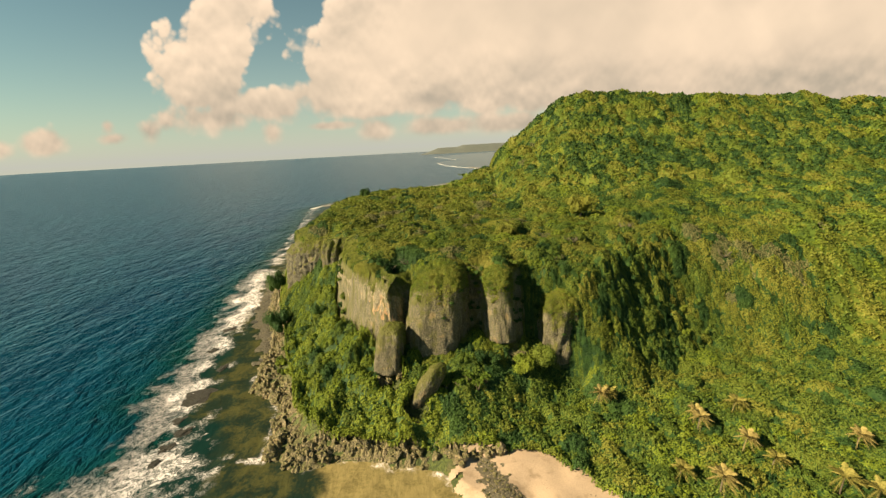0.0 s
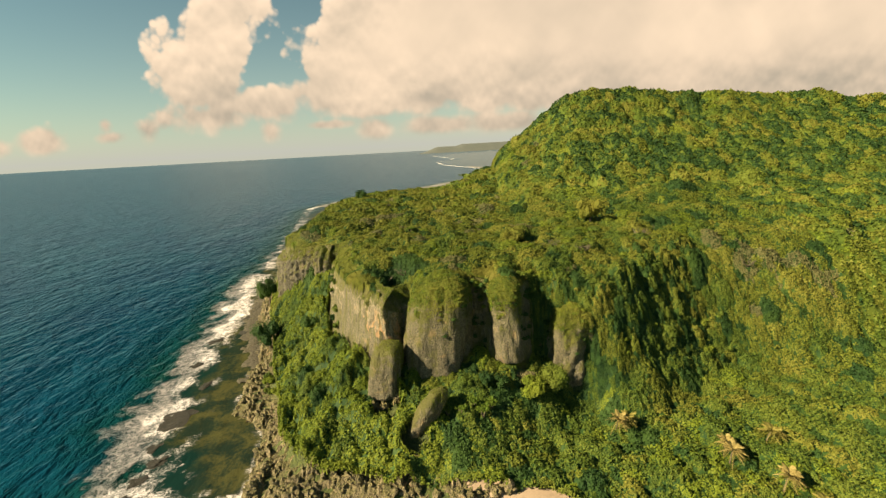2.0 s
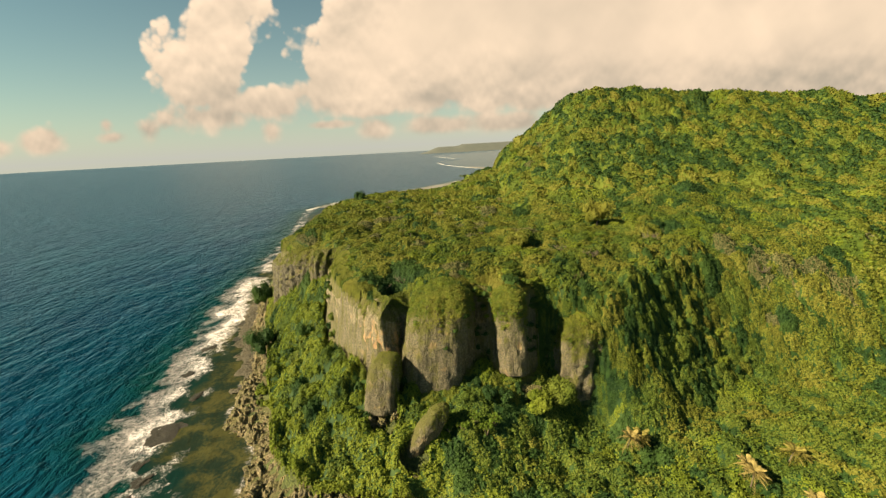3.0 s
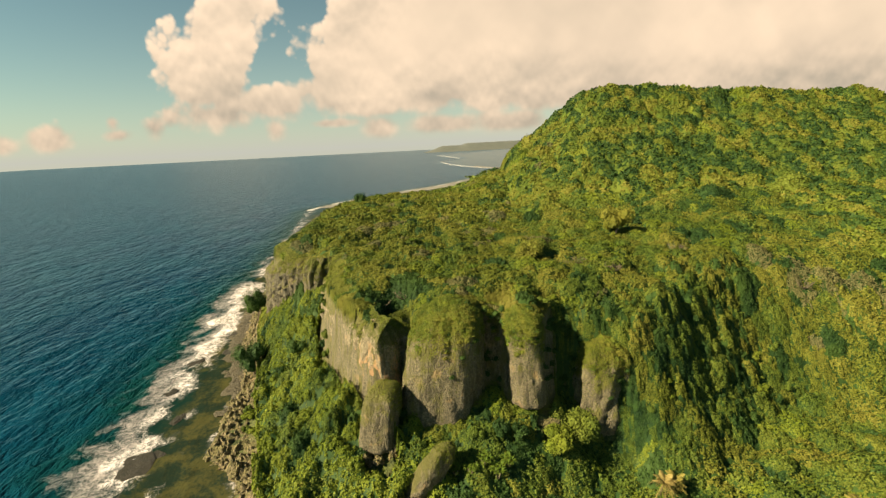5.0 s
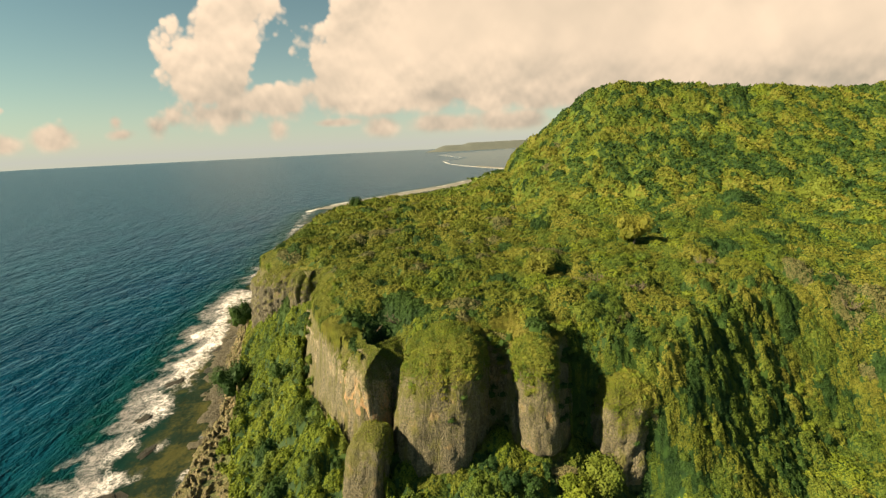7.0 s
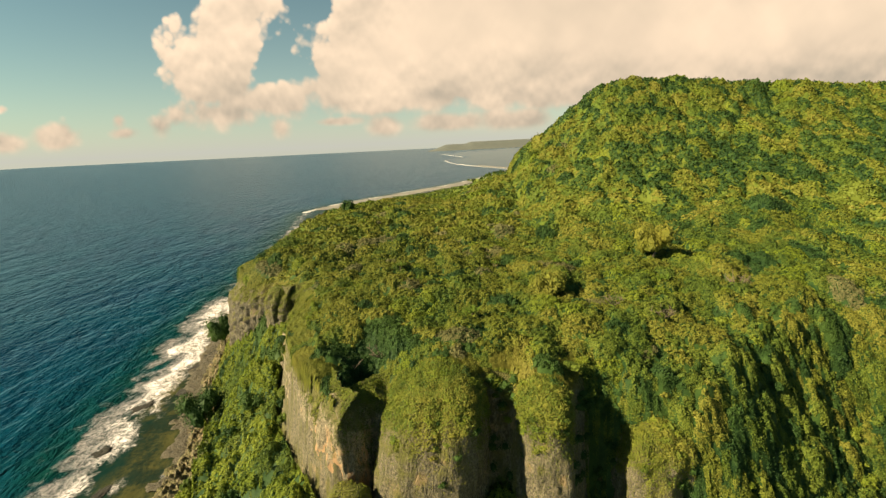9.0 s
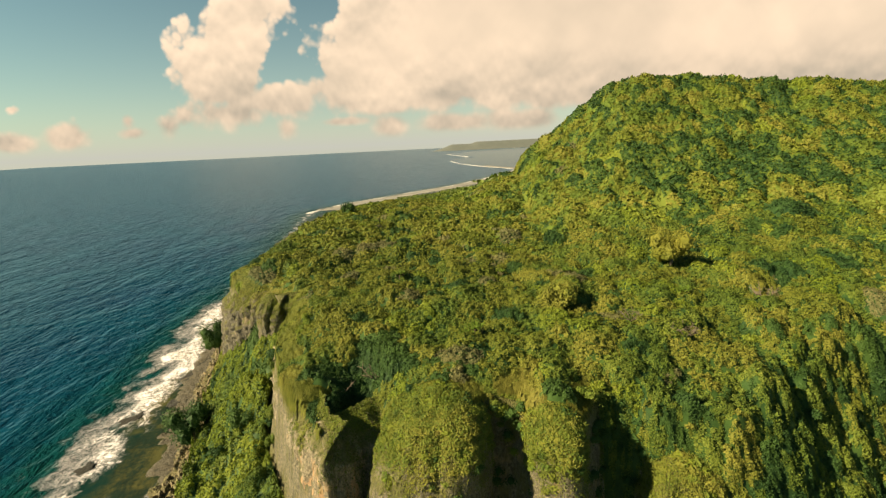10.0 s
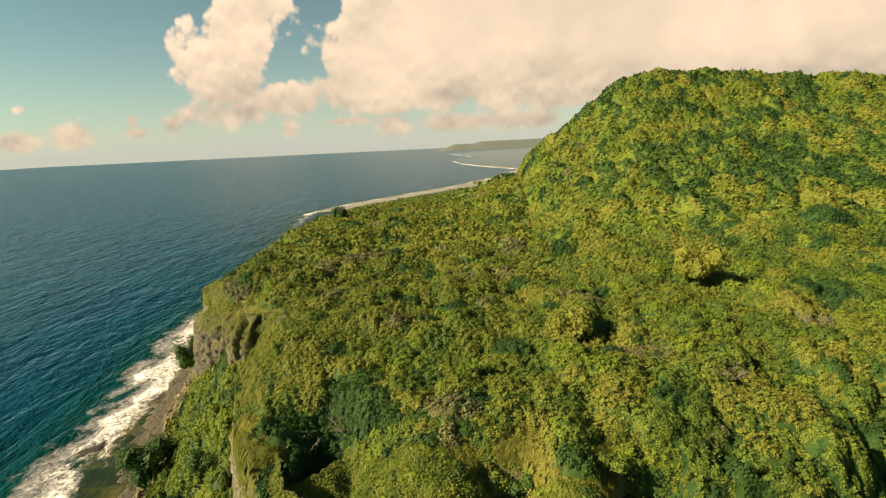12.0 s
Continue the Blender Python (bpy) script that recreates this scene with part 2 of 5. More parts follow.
def sea_material():
    """Deep water going green and olive over the shelf, broken by foam."""
    m, N = material("sea_water")
    pos = N.add("ShaderNodeNewGeometry").outputs["Position"]
    shelf = N.add("ShaderNodeAttribute", attribute_name="shelf").outputs["Fac"]
    sand = N.add("ShaderNodeAttribute", attribute_name="sand").outputs["Fac"]
    surf = N.add("ShaderNodeAttribute", attribute_name="surf").outputs["Fac"]
    wide = N.noise(pos, 0.02, 4.0)
    weed = N.noise(pos, 0.13, 7.0, 0.62, 0.6)
    grain = N.noise(pos, 1.1, 6.0, 0.7)
    deep = N.mix(N.step(wide, 0.3, 0.7), (0.0001, 0.0260, 0.055), (0.0002, 0.0370, 0.064))
    near = N.mix(N.step(N.math("ADD", shelf, N.math("MULTIPLY", N.math("SUBTRACT", weed, 0.5), 0.2)), 0.03, 0.42), deep, (0.0010, 0.0270, 0.0235))
    bed = N.mix(N.step(N.math("ADD", weed, N.math("MULTIPLY", N.math("SUBTRACT", grain, 0.5), 0.5)), 0.40, 0.64), (0.011, 0.020, 0.013), (0.050, 0.051, 0.019))
    bed = N.mix(N.math("MULTIPLY", N.step(grain, 0.5, 0.7), 0.35), bed, (0.020, 0.022, 0.013))
    over = N.math("ADD", shelf, N.math("MULTIPLY", N.math("SUBTRACT", weed, 0.5), 0.30))
    near = N.mix(N.step(over, 0.48, 0.60), near, (0.0040, 0.0185, 0.0150))
    near = N.mix(N.step(over, 0.66, 1.0), near, bed)
    shoal = N.mix(N.step(N.math("ADD", N.math("MULTIPLY", weed, 0.6), N.math("MULTIPLY", grain, 0.4)), 0.36, 0.56), (0.095, 0.080, 0.032), (0.185, 0.150, 0.066))
    near = N.mix(N.step(N.math("ADD", sand, N.math("MULTIPLY", N.math("SUBTRACT", weed, 0.5), 0.9)), 0.28, 0.75), near, shoal)
    # foam: a dense heart, a net of threads round it
    turn = N.add("ShaderNodeMapping", {"Vector": pos, "Rotation": (0, 0, radians(28)), "Scale": (1.0, 0.45, 1.0)})
    bend = N.add("ShaderNodeTexNoise", {"Vector": pos, "Scale": 0.22, "Detail": 5.0, "Roughness": 0.6})
    bent = N.add("ShaderNodeVectorMath", {0: pos, 1: N.add("ShaderNodeVectorMath", {0: bend.outputs["Color"], 1: (7.0, 7.0, 0.0)}, operation="MULTIPLY")}, operation="ADD")
    mass = N.noise(bent, 0.11, 7.0, 0.62)
    fine = N.noise(bent, 1.3, 6.0, 0.72, 0.6)
    net = N.add("ShaderNodeTexVoronoi", {"Vector": bent, "Scale": 0.42, "Detail": 2.0, "Roughness": 0.7}, feature="DISTANCE_TO_EDGE").outputs["Distance"]
    net2 = N.add("ShaderNodeTexVoronoi", {"Vector": bent, "Scale": 1.1}, feature="DISTANCE_TO_EDGE").outputs["Distance"]
    web = N.math("MAXIMUM", N.math("SUBTRACT", 1.0, N.step(net, 0.0, 0.13)), N.math("MULTIPLY", N.math("SUBTRACT", 1.0, N.step(net2, 0.0, 0.14)), 0.7))
    d = N.math("ADD", surf, N.math("ADD", N.math("MULTIPLY", N.math("SUBTRACT", mass, 0.5), 2.5), N.math("MULTIPLY", N.math("SUBTRACT", fine, 0.5), 0.8)))
    thick = N.step(d, 0.86, 1.20)
    thin = N.math("MULTIPLY", N.step(d, 0.22, 0.75), N.math("MULTIPLY", web, N.step(fine, 0.30, 0.58)))
    veil = N.math("MULTIPLY", N.step(d, 0.30, 0.95), 0.16)
    f = N.math("MAXIMUM", N.math("MAXIMUM", thick, thin), veil)
    f = N.math("MULTIPLY", f, N.step(surf, 0.04, 0.25))
    caps = N.noise(turn, 0.16, 6.0, 0.75, 0.6)
    f = N.math("MAXIMUM", f, N.math("MULTIPLY", N.step(caps, 0.722, 0.745), 0.75))
    froth = N.mix(N.step(N.math("ADD", N.math("MULTIPLY", fine, 0.7), N.math("MULTIPLY", N.noise(bent, 0.4, 5.0, 0.6), 0.3)), 0.36, 0.58), (0.36, 0.36, 0.36), (0.76, 0.71, 0.71))
    c = N.mix(f, near, froth)
    # swell, chop and ripples, the chop with sharpened crests
    chop = N.noise(turn, 0.12, 4.0, 0.6, 0.4)
    sharp = N.math("SUBTRACT", 1.0, N.math("MULTIPLY", N.math("ABSOLUTE", N.math("SUBTRACT", N.noise(turn, 0.20, 3.0, 0.55, 0.5), 0.5)), 4.0))
    w0, w2 = N.noise(turn, 0.05, 3.0, 0.5), N.noise(turn, 0.8, 4.0, 0.65)
    h = N.math("ADD", N.math("ADD", N.math("MULTIPLY", w0, 1.4), N.math("MULTIPLY", chop, 1.6)), N.math("ADD", N.math("MULTIPLY", sharp, 0.30), N.math("MULTIPLY", w2, 0.35)))
    calm = N.math("SUBTRACT", 1.0, N.math("MULTIPLY", N.math("MAXIMUM", N.step(shelf, 0.45, 0.62), N.step(sand, 0.1, 0.4)), 0.86))
    h = N.math("ADD", h, N.math("MULTIPLY", N.math("MULTIPLY", f, fine), 0.9))
    bump = N.add("ShaderNodeBump", {"Height": h, "Strength": calm, "Distance": 3.2})
    lesser = N.add("ShaderNodeBump", {"Height": h, "Strength": N.math("MULTIPLY", calm, 0.45), "Distance": 2.2})
    d = N.add("ShaderNodeBsdfDiffuse", {"Color": c, "Normal": bump})
    g = N.add("ShaderNodeBsdfGlossy", {"Color": (0.86, 0.97, 1, 1), "Roughness": 0.32, "Normal": lesser})
    fres = N.math("MAXIMUM", N.math("SUBTRACT", N.math("MULTIPLY", N.add("ShaderNodeFresnel", {"IOR": 1.33, "Normal": lesser}).outputs[0], 0.60), 0.11), 0.005)
    fres = N.math("MULTIPLY", fres, N.math("SUBTRACT", 1.0, f))
    N.add("ShaderNodeOutputMaterial", {0: N.add("ShaderNodeMixShader", {0: fres, 1: d, 2: g})})
    return m


SEA = sea_material()


def sand_material():
    m, N = material("coral_sand")
    pos = N.add("ShaderNodeNewGeometry").outputs["Position"]
    n1 = N.noise(pos, 0.3, 5.0)
    n2 = N.noise(pos, 3.0, 6.0)
    c = N.mix(n2, (0.235, 0.172, 0.118), (0.36, 0.272, 0.19))
    c = N.mix(N.step(n1, 0.50, 0.72), c, (0.20, 0.145, 0.095))
    c = N.mix(N.math("MULTIPLY", N.step(N.noise(pos, 0.9, 8.0, 0.78), 0.60, 0.66), 0.8), c, (0.11, 0.085, 0.05))
    bump = N.add("ShaderNodeBump", {"Height": n2, "Strength": 0.4, "Distance": 0.2})
    N.add("ShaderNodeOutputMaterial", {0: N.add("ShaderNodeBsdfPrincipled", {"Base Color": c, "Roughness": 0.95, "Normal": bump})})
    return m


SAND = sand_material()

# ---- the lie of the land ----
COAST = [(30, -400), (48, -80), (44, 0), (34, 35), (24, 55), (9, 66), (2.5, 73), (-2, 78), (-5, 82.5), (-8.1, 84.4), (-16, 84.8), (-20.3, 86.8), (-27.4, 88.1), (-31.4, 87.4), (-36.2, 85.5), (-40.7, 84.7), (-45.6, 88.5), (-50.3, 89.4),
         (-50, 93), (-51.4, 98.3), (-52.5, 103), (-54, 111.5), (-59.7, 116.2), (-66.3, 119.7), (-68.6, 128), (-71.2, 137), (-72.9, 149), (-78.5, 166.6), (-88.5, 185), (-97.5, 216), (-107, 250), (-115, 305), (-128, 400), (-146, 520), (-138, 590), (-70, 675), (20, 780), (115, 950), (330, 1250), (1400, 1500)]
BUSH_LINE = [(60, -400), (78, -80), (74, 0), (54, 36), (34.5, 66), (27.3, 75), (18.5, 83.6), (8, 84.6), (1, 85.8), (-8, 87), (-16, 87), (-23.3, 90), (-30, 90), (-36, 92.7), (-42.5, 97.7), (-47.3, 104), (-49.5, 112), (-60.3, 134), (-66.5, 150), (-72, 164), (-83, 187)] + [(x + 4, y + 3) for x, y in COAST[29:]]
RIM = [(420, 560), (140, 470), (60, 425), (10, 385), (-30, 348), (-54, 305), (-66, 262), (-70, 225), (-71.5, 200), (-70, 187), (-63, 178), (-54, 172), (-47, 168), (-42, 165), (-40.5, 158), (-39.5, 150), (-36, 141), (-31, 130), (-25, 121.5), (-19, 115), (-16, 118.3),
       (-13, 120.8), (-10.8, 120), (-9.6, 117), (-6, 115), (1.5, 115.5), (4.5, 120), (9, 120.5), (11.6, 116.5), (18, 116), (20.5, 120), (24, 122), (28, 121.5), (36, 123), (46, 130), (60, 139), (80, 148), (110, 152), (160, 160), (260, 170), (800, 120)]
REEF_EDGE = [(-60, -400), (-75, -100), (-96, 20), (-95, 60), (-86, 80), (-80, 90), (-79, 100), (-82, 109), (-92, 125), (-96, 145), (-104, 170), (-107, 198), (-118, 238), (-122, 262), (-126, 305), (-150, 420), (-182, 556), (-156, 616), (-94, 697), (-12, 796),
             (78, 953), (150, 1130), (90, 1250), (10, 1480), (-27, 1731), (60, 2000), (-60, 2600), (500, 3300)]


def side_distance(line, x, y):
    """Distance from points to a polyline, positive on its right hand."""
    p = np.array(line, float)
    best, sign, aside = np.full(x.shape, 1e9), np.ones(x.shape), np.zeros(x.shape)
    for (ax, ay), (bx, by) in zip(p[:-1], p[1:]):
        dx, dy = bx - ax, by - ay
        s = np.clip(((x - ax) * dx + (y - ay) * dy) / (dx * dx + dy * dy), 0, 1)
        d = np.hypot(x - ax - s * dx, y - ay - s * dy)
        cross = dx * (y - ay) - dy * (x - ax)
        off = np.abs(cross) / math.hypot(dx, dy)
        near = (d < best - 1e-6) | ((d < best + 1e-6) & (off > aside))
        best[near], aside[near], sign[near] = d[near], off[near], np.where(cross[near] <= 0, 1.0, -1.0)
    return best * sign


def ease(v, lo, hi):
    s = np.clip((v - lo) / (hi - lo), 0, 1)
    return s * s * (3 - 2 * s)


def waves(x, y, size, seed):
    """Cheap smooth noise, about -1 to 1."""
    r = np.random.default_rng(seed)
    out = np.zeros_like(x)
    for k in range(7):
        a, ph = r.uniform(0, math.tau), r.uniform(0, math.tau)
        f = math.tau / size * r.uniform(0.6, 1.7)
        out += np.sin((x * math.cos(a) + y * math.sin(a)) * f + ph + 1.3 * np.sin((x * math.sin(a) - y * math.cos(a)) * f * 0.6 + ph * 2))
    return out / 3.5


def hill(x, y):
    u = np.clip((95.5 + 0.6 * np.maximum(0, y - 285) - x) / 66, 0, 1)
    v = np.clip((285 - y) / 132, 0, 1)
    back = 1 - 0.6 * ease(y, 300, 480)
    return (58.5 - 0.075 * np.maximum(0, x - 92) + 0.7 * waves(x, y, 40, 5)) * (1 - u ** 2.0) * (1 - v) ** 1.95 * back


def land(x, y):
    """Height of the ground."""
    x, y = np.asarray(x, float), np.asarray(y, float)
    dc, dr = side_distance(COAST, x, y), -side_distance(RIM, x, y)
    dr = dr + (0.6 * waves(x + 0.2 * y, 0.25 * y, 8, 14) + 0.6 * waves(x, y, 11, 15)) * ease(x, 23, 31) * (1 - ease(x, 52, 78))
    inland = side_distance(BUSH_LINE, x, y)
    dc = np.where(dc > 0, np.minimum(dc, np.maximum(inland + 5, 2.0 + 0.04 * dc)), dc)
    east, far_east = ease(x, -4, 26), ease(x, 22, 62)
    slope = 0.62 * (1 - east) + 0.05 * east + 0.68 * ease(y, 140, 174) * (1 - ease(x, -50, -30))
    low = np.where(dc > 0, 1.6 * ease(dc, 0, 3) + slope * np.maximum(0, dc - 4) + 0.5 * waves(x, y, 14, 2), np.maximum(-4, -0.5 + dc * 0.08))
    low = low + np.where(dc > 0, 11.0 * ease(dr, -18, -3) * east * (1 - ease(x, 30, 60)), 0)
    low = np.minimum(low, 24 - 6 * far_east + 4 * ease(y, 140, 170))
    north = ease(y, 285, 380) * (1 - ease(x, 40, 110))
    low = np.where(dc > 0, low + (np.minimum(low, 2.2) - low) * ease(y, 285, 330), low)
    top = 41.2 - 4.5 * np.exp(-np.maximum(dr, 0) / 8) + 1.3 * waves(x, y, 33, 9) + (4.4 * ease(y, 165, 255) - 7.5 * ease(y, 262, 350) * (1 - ease(x, 0, 40))) * (1 - ease(x, 35, 95)) + hill(x, y) + 8.0 * ease(x, -6, 30) * (1 - ease(x, 32, 58)) * ease(y, 215, 275) * (1 - ease(y, 330, 400))
    top = top - 6.0 * np.exp(-((x + 13.5 + 0.25 * (y - 118)) / 4.6) ** 2) * ease(y, 112, 117) * (1 - ease(y, 124, 137)) + 1.8 * np.exp(-((x + 25) / 4.5) ** 2 - ((y - 124) / 6.0) ** 2) + 2.2 * np.exp(-((x - 1) / 8.0) ** 2 - ((y - 121) / 9.0) ** 2)
    shoulder = ease(y, 128, 138) * (1 - ease(y, 153, 163)) * (1 - ease(x, -30, -20))
    band = 3.2 + 24 * ease(x, 22, 50) + 10 * ease(x, 72, 115) + 30 * north + 1.5 * shoulder
    s = ease(dr, -band, 0.5)
    z = low + (np.maximum(top, low) - low) * s
    return np.where(dc > 0, z, low)


def grid_axis(fine_lo, fine_hi, step, lo, hi, grow=1.22):
    core = list(np.arange(fine_lo, fine_hi + 1e-6, step))
    d, v = step, core[-1]
    while v < hi:
        d *= grow
        v = min(hi, v + d)
        core.append(v)
    d, v, pre = step, core[0], []
    while v > lo:
        d *= grow
        v = max(lo, v - d)
        pre.append(v)
    return np.array(pre[::-1] + core)


def sheet(name, xs, ys, height, mat, keep=None):
    X, Y = np.meshgrid(xs, ys)
    Z = height(X, Y)
    me = bpy.data.meshes.new(name)
    nx, ny = len(xs), len(ys)
    idx = np.arange(nx * ny).reshape(ny, nx)
    q = np.stack([idx[:-1, :-1], idx[:-1, 1:], idx[1:, 1:], idx[1:, :-1]], -1).reshape(-1, 4)
    if keep is not None:
        q = q[keep(X, Y, Z).ravel()[q].any(1)]
    fast_mesh(me, np.stack([X, Y, Z], -1).reshape(-1, 3), q)
    me.materials.append(mat)
    return new(name, me)


def fast_mesh(me, verts, faces, smooth=True):
    """Fill a mesh from arrays; faces all of one size."""
    n, k = faces.shape
    me.vertices.add(len(verts))
    me.vertices.foreach_set("co", np.ascontiguousarray(verts, dtype=np.float32).ravel())
    me.loops.add(n * k)
    me.loops.foreach_set("vertex_index", np.ascontiguousarray(faces, dtype=np.int32).ravel())
    me.polygons.add(n)
    me.polygons.foreach_set("loop_start", np.arange(0, n * k, k, dtype=np.int32))
    me.polygons.foreach_set("use_smooth", np.full(n, smooth))
    me.update(calc_edges=True)


ground = sheet("ground", grid_axis(-112, 230, 1.4, -260, 4000), grid_axis(62, 320, 1.4, -420, 1520), land, GROUND, keep=lambda X, Y, Z: Z > -1.5)
ground.data.materials.append(CLIFF)
for f in ground.data.polygons:
    if f.normal.z < 0.5 and f.center.x < 30 and f.center.y > 105:
        f.material_index = 1
tagged(ground, "steep green headland with a flat top and a hill", "headland", kind="structure")


def sea_height(x, y):
    fade = np.clip(1 - np.hypot(x, y - 150) / 600, 0, 1)
    return 0.16 * waves(x, y, 9, 21) * fade + 0.10 * waves(x, y, 4.5, 22) * fade


sea = sheet("sea", grid_axis(-190, 45, 1.7, -4900, 4900, 1.12), grid_axis(40, 300, 1.7, -4900, 4900, 1.07), sea_height, SEA)
tagged(sea, "deep blue sea turning green over a shallow reef shelf", "sea", kind="structure")


def sea_fields(ob):
    n = len(ob.data.vertices)
    co = np.zeros(n * 3, np.float32)
    ob.data.vertices.foreach_get("co", co)
    x, y = co.reshape(-1, 3)[:, 0].astype(float), co.reshape(-1, 3)[:, 1].astype(float)
    dreef, dcoast = side_distance(REEF_EDGE, x, y), side_distance(COAST, x, y)
    jag = 3.2 * waves(x, y, 42, 31) + 2.4 * waves(x, y, 15, 32) + 1.5 * waves(x, y, 6, 34)
    shelf = np.where(dreef + jag > 0, 0.55 + 0.45 * ease(dcoast + jag, -22, -7), 0.5 * np.exp((dreef + jag) / 22))
    shelf *= ease(dcoast, -80, -50)
    sand = ease(y + 3 * waves(x, y, 17, 35), 97, 84) * ease(y, 30, 60) * ease(x + 5 * waves(x, y, 20, 36), -46, -24) * ease(dcoast, -40, -6)
    # far lagoon: shoal colour, which also paints the pale sheen on the water
    sand = np.maximum(sand, 0.40 * ease(dreef, 2, 30) * ease(y, 640, 760))
    dd = dreef + jag
    out = 7.0 + 5.0 * ease(y, 150, 100)
    inn = 8.0 + 6.0 * ease(y, 106, 84) + 3.0 * ease(y, 150, 180)
    surf = np.where(dd < 0, np.exp(-(dd / out) ** 2), np.exp(-(dd / inn) ** 2)) * (0.86 + 0.30 * waves(x, y, 30, 33)) * ease(dcoast, -110, -70) * (1 - 0.55 * ease(y, 244, 270))
    surf = np.maximum(surf, 0.30 * np.exp(-(dcoast / 1.4) ** 2))
    surf = np.maximum(surf, 0.62 * np.exp(-((y - 89.8 - 0.9 * np.sin(x * 0.5)) / 0.9) ** 2) * ease(x, -72, -66) * (1 - ease(x, -52, -49)))
    for key, val in (("shelf", shelf), ("sand", sand), ("surf", surf)):
        a = ob.data.attributes.new(key, "FLOAT", "POINT")
        a.data.foreach_set("value", np.ascontiguousarray(val, dtype=np.float32))


sea_fields(sea)

# ---- vegetation ----
ICO = bmesh.new()
bmesh.ops.create_icosphere(ICO, subdivisions=1, radius=1.0)
ICO_V = np.array([v.co[:] for v in ICO.verts])
ICO_F = np.array([[v.index for v in f.verts] for f in ICO.faces])
ICO.free()


def unit(v):
    return v / (np.linalg.norm(v, axis=-1, keepdims=True) + 1e-9)


def foliage(centres, radii, heights, leaves, size, seed):
    """Triangles of many crowns: a lumpy heart each, and leaf clumps standing out of it."""
    r = np.random.default_rng(seed)
    n = len(centres)
    scale = np.stack([radii, radii, heights], -1)
    lump = 0.52 + 0.25 * r.random((n, len(ICO_V), 1))
    core = centres[:, None] + ICO_V[None] * scale[:, None] * lump
    cf = (ICO_F[None] + (np.arange(n) * len(ICO_V))[:, None, None]).reshape(-1, 3)
    cnt = np.full(n, leaves) if np.isscalar(leaves) else leaves.astype(int)
    who = np.repeat(np.arange(n), cnt)
    m = len(who)
    d = r.normal(size=(m, 3))
    d[:, 2] = np.abs(d[:, 2]) * 0.9 - 0.25
    d = unit(d)
    bulge = 0.82 + 0.26 * r.random(m) + 0.10 * np.sin(5 * d[:, 0] + who) * np.cos(4 * d[:, 1] + 2 * who)
    at = centres[who] + d * scale[who] * bulge[:, None]
    nor = unit(d * 0.9 + r.normal(size=(m, 3)) * 0.42 + np.array([0, 0, 0.2]))
    t1 = unit(np.cross(nor, r.normal(size=(m, 3))))
    t2 = np.cross(nor, t1)
    s = (size if np.isscalar(size) else size[who]) * (0.6 + 0.8 * r.random(m))
    a, b = t1 * s[:, None], t2 * (s * (0.6 + 0.5 * r.random(m)))[:, None]
    bend = nor * (s * 0.3)[:, None]
    tri = np.stack([at - a - bend, at + a * 0.7 - b * 0.8, at + a * 0.5 + b], 1).reshape(-1, 3)
    base = n * len(ICO_V) + np.arange(m)[:, None] * 3
    return np.concatenate([core.reshape(-1, 3), tri]), np.concatenate([cf, base + np.array([0, 1, 2])])


def scatter(lo, hi, step, seed):
    r = np.random.default_rng(seed)
    X, Y = np.meshgrid(np.arange(lo[0], hi[0], step), np.arange(lo[1], hi[1], step))
    x = X.ravel() + r.uniform(-0.6, 0.6, X.size) * step
    y = Y.ravel() + r.uniform(-0.6, 0.6, X.size) * step
    return x, y


def steepness(x, y):
    e = 0.8
    return np.hypot(land(x + e, y) - land(x - e, y), land(x, y + e) - land(x, y - e)) / (2 * e)


def bushy(x, y):
    """Where bush grows: off the sand, the shore rocks and the bare faces."""
    return (side_distance(BUSH_LINE, x, y) > 1.5) & (land(x, y) > 1.0) & ~((steepness(x, y) > 1.7) & (x < 21.5) & (y > 106) & ~((x > 7.5) & (x < 10)))


def stuff(name, parts, mat, label, category):
    V, F, off = [], [], 0
    for v, f in parts:
        V.append(v), F.append(f + off)
        off += len(v)
    me = bpy.data.meshes.new(name)
    fast_mesh(me, np.concatenate(V), np.concatenate(F), smooth=False)
    me.materials.append(mat)
    return tagged(new(name, me), label, category, kind="stuff")


CLEAR = [(-16.8, 115.0, 2.6), (-14.0, 117.5, 2.6), (-10.5, 96.0, 3.2), (-18.0, 104.5, 3.6), (18.2, 109.6, 2.6), (32.4, 113.0, 2.0)]


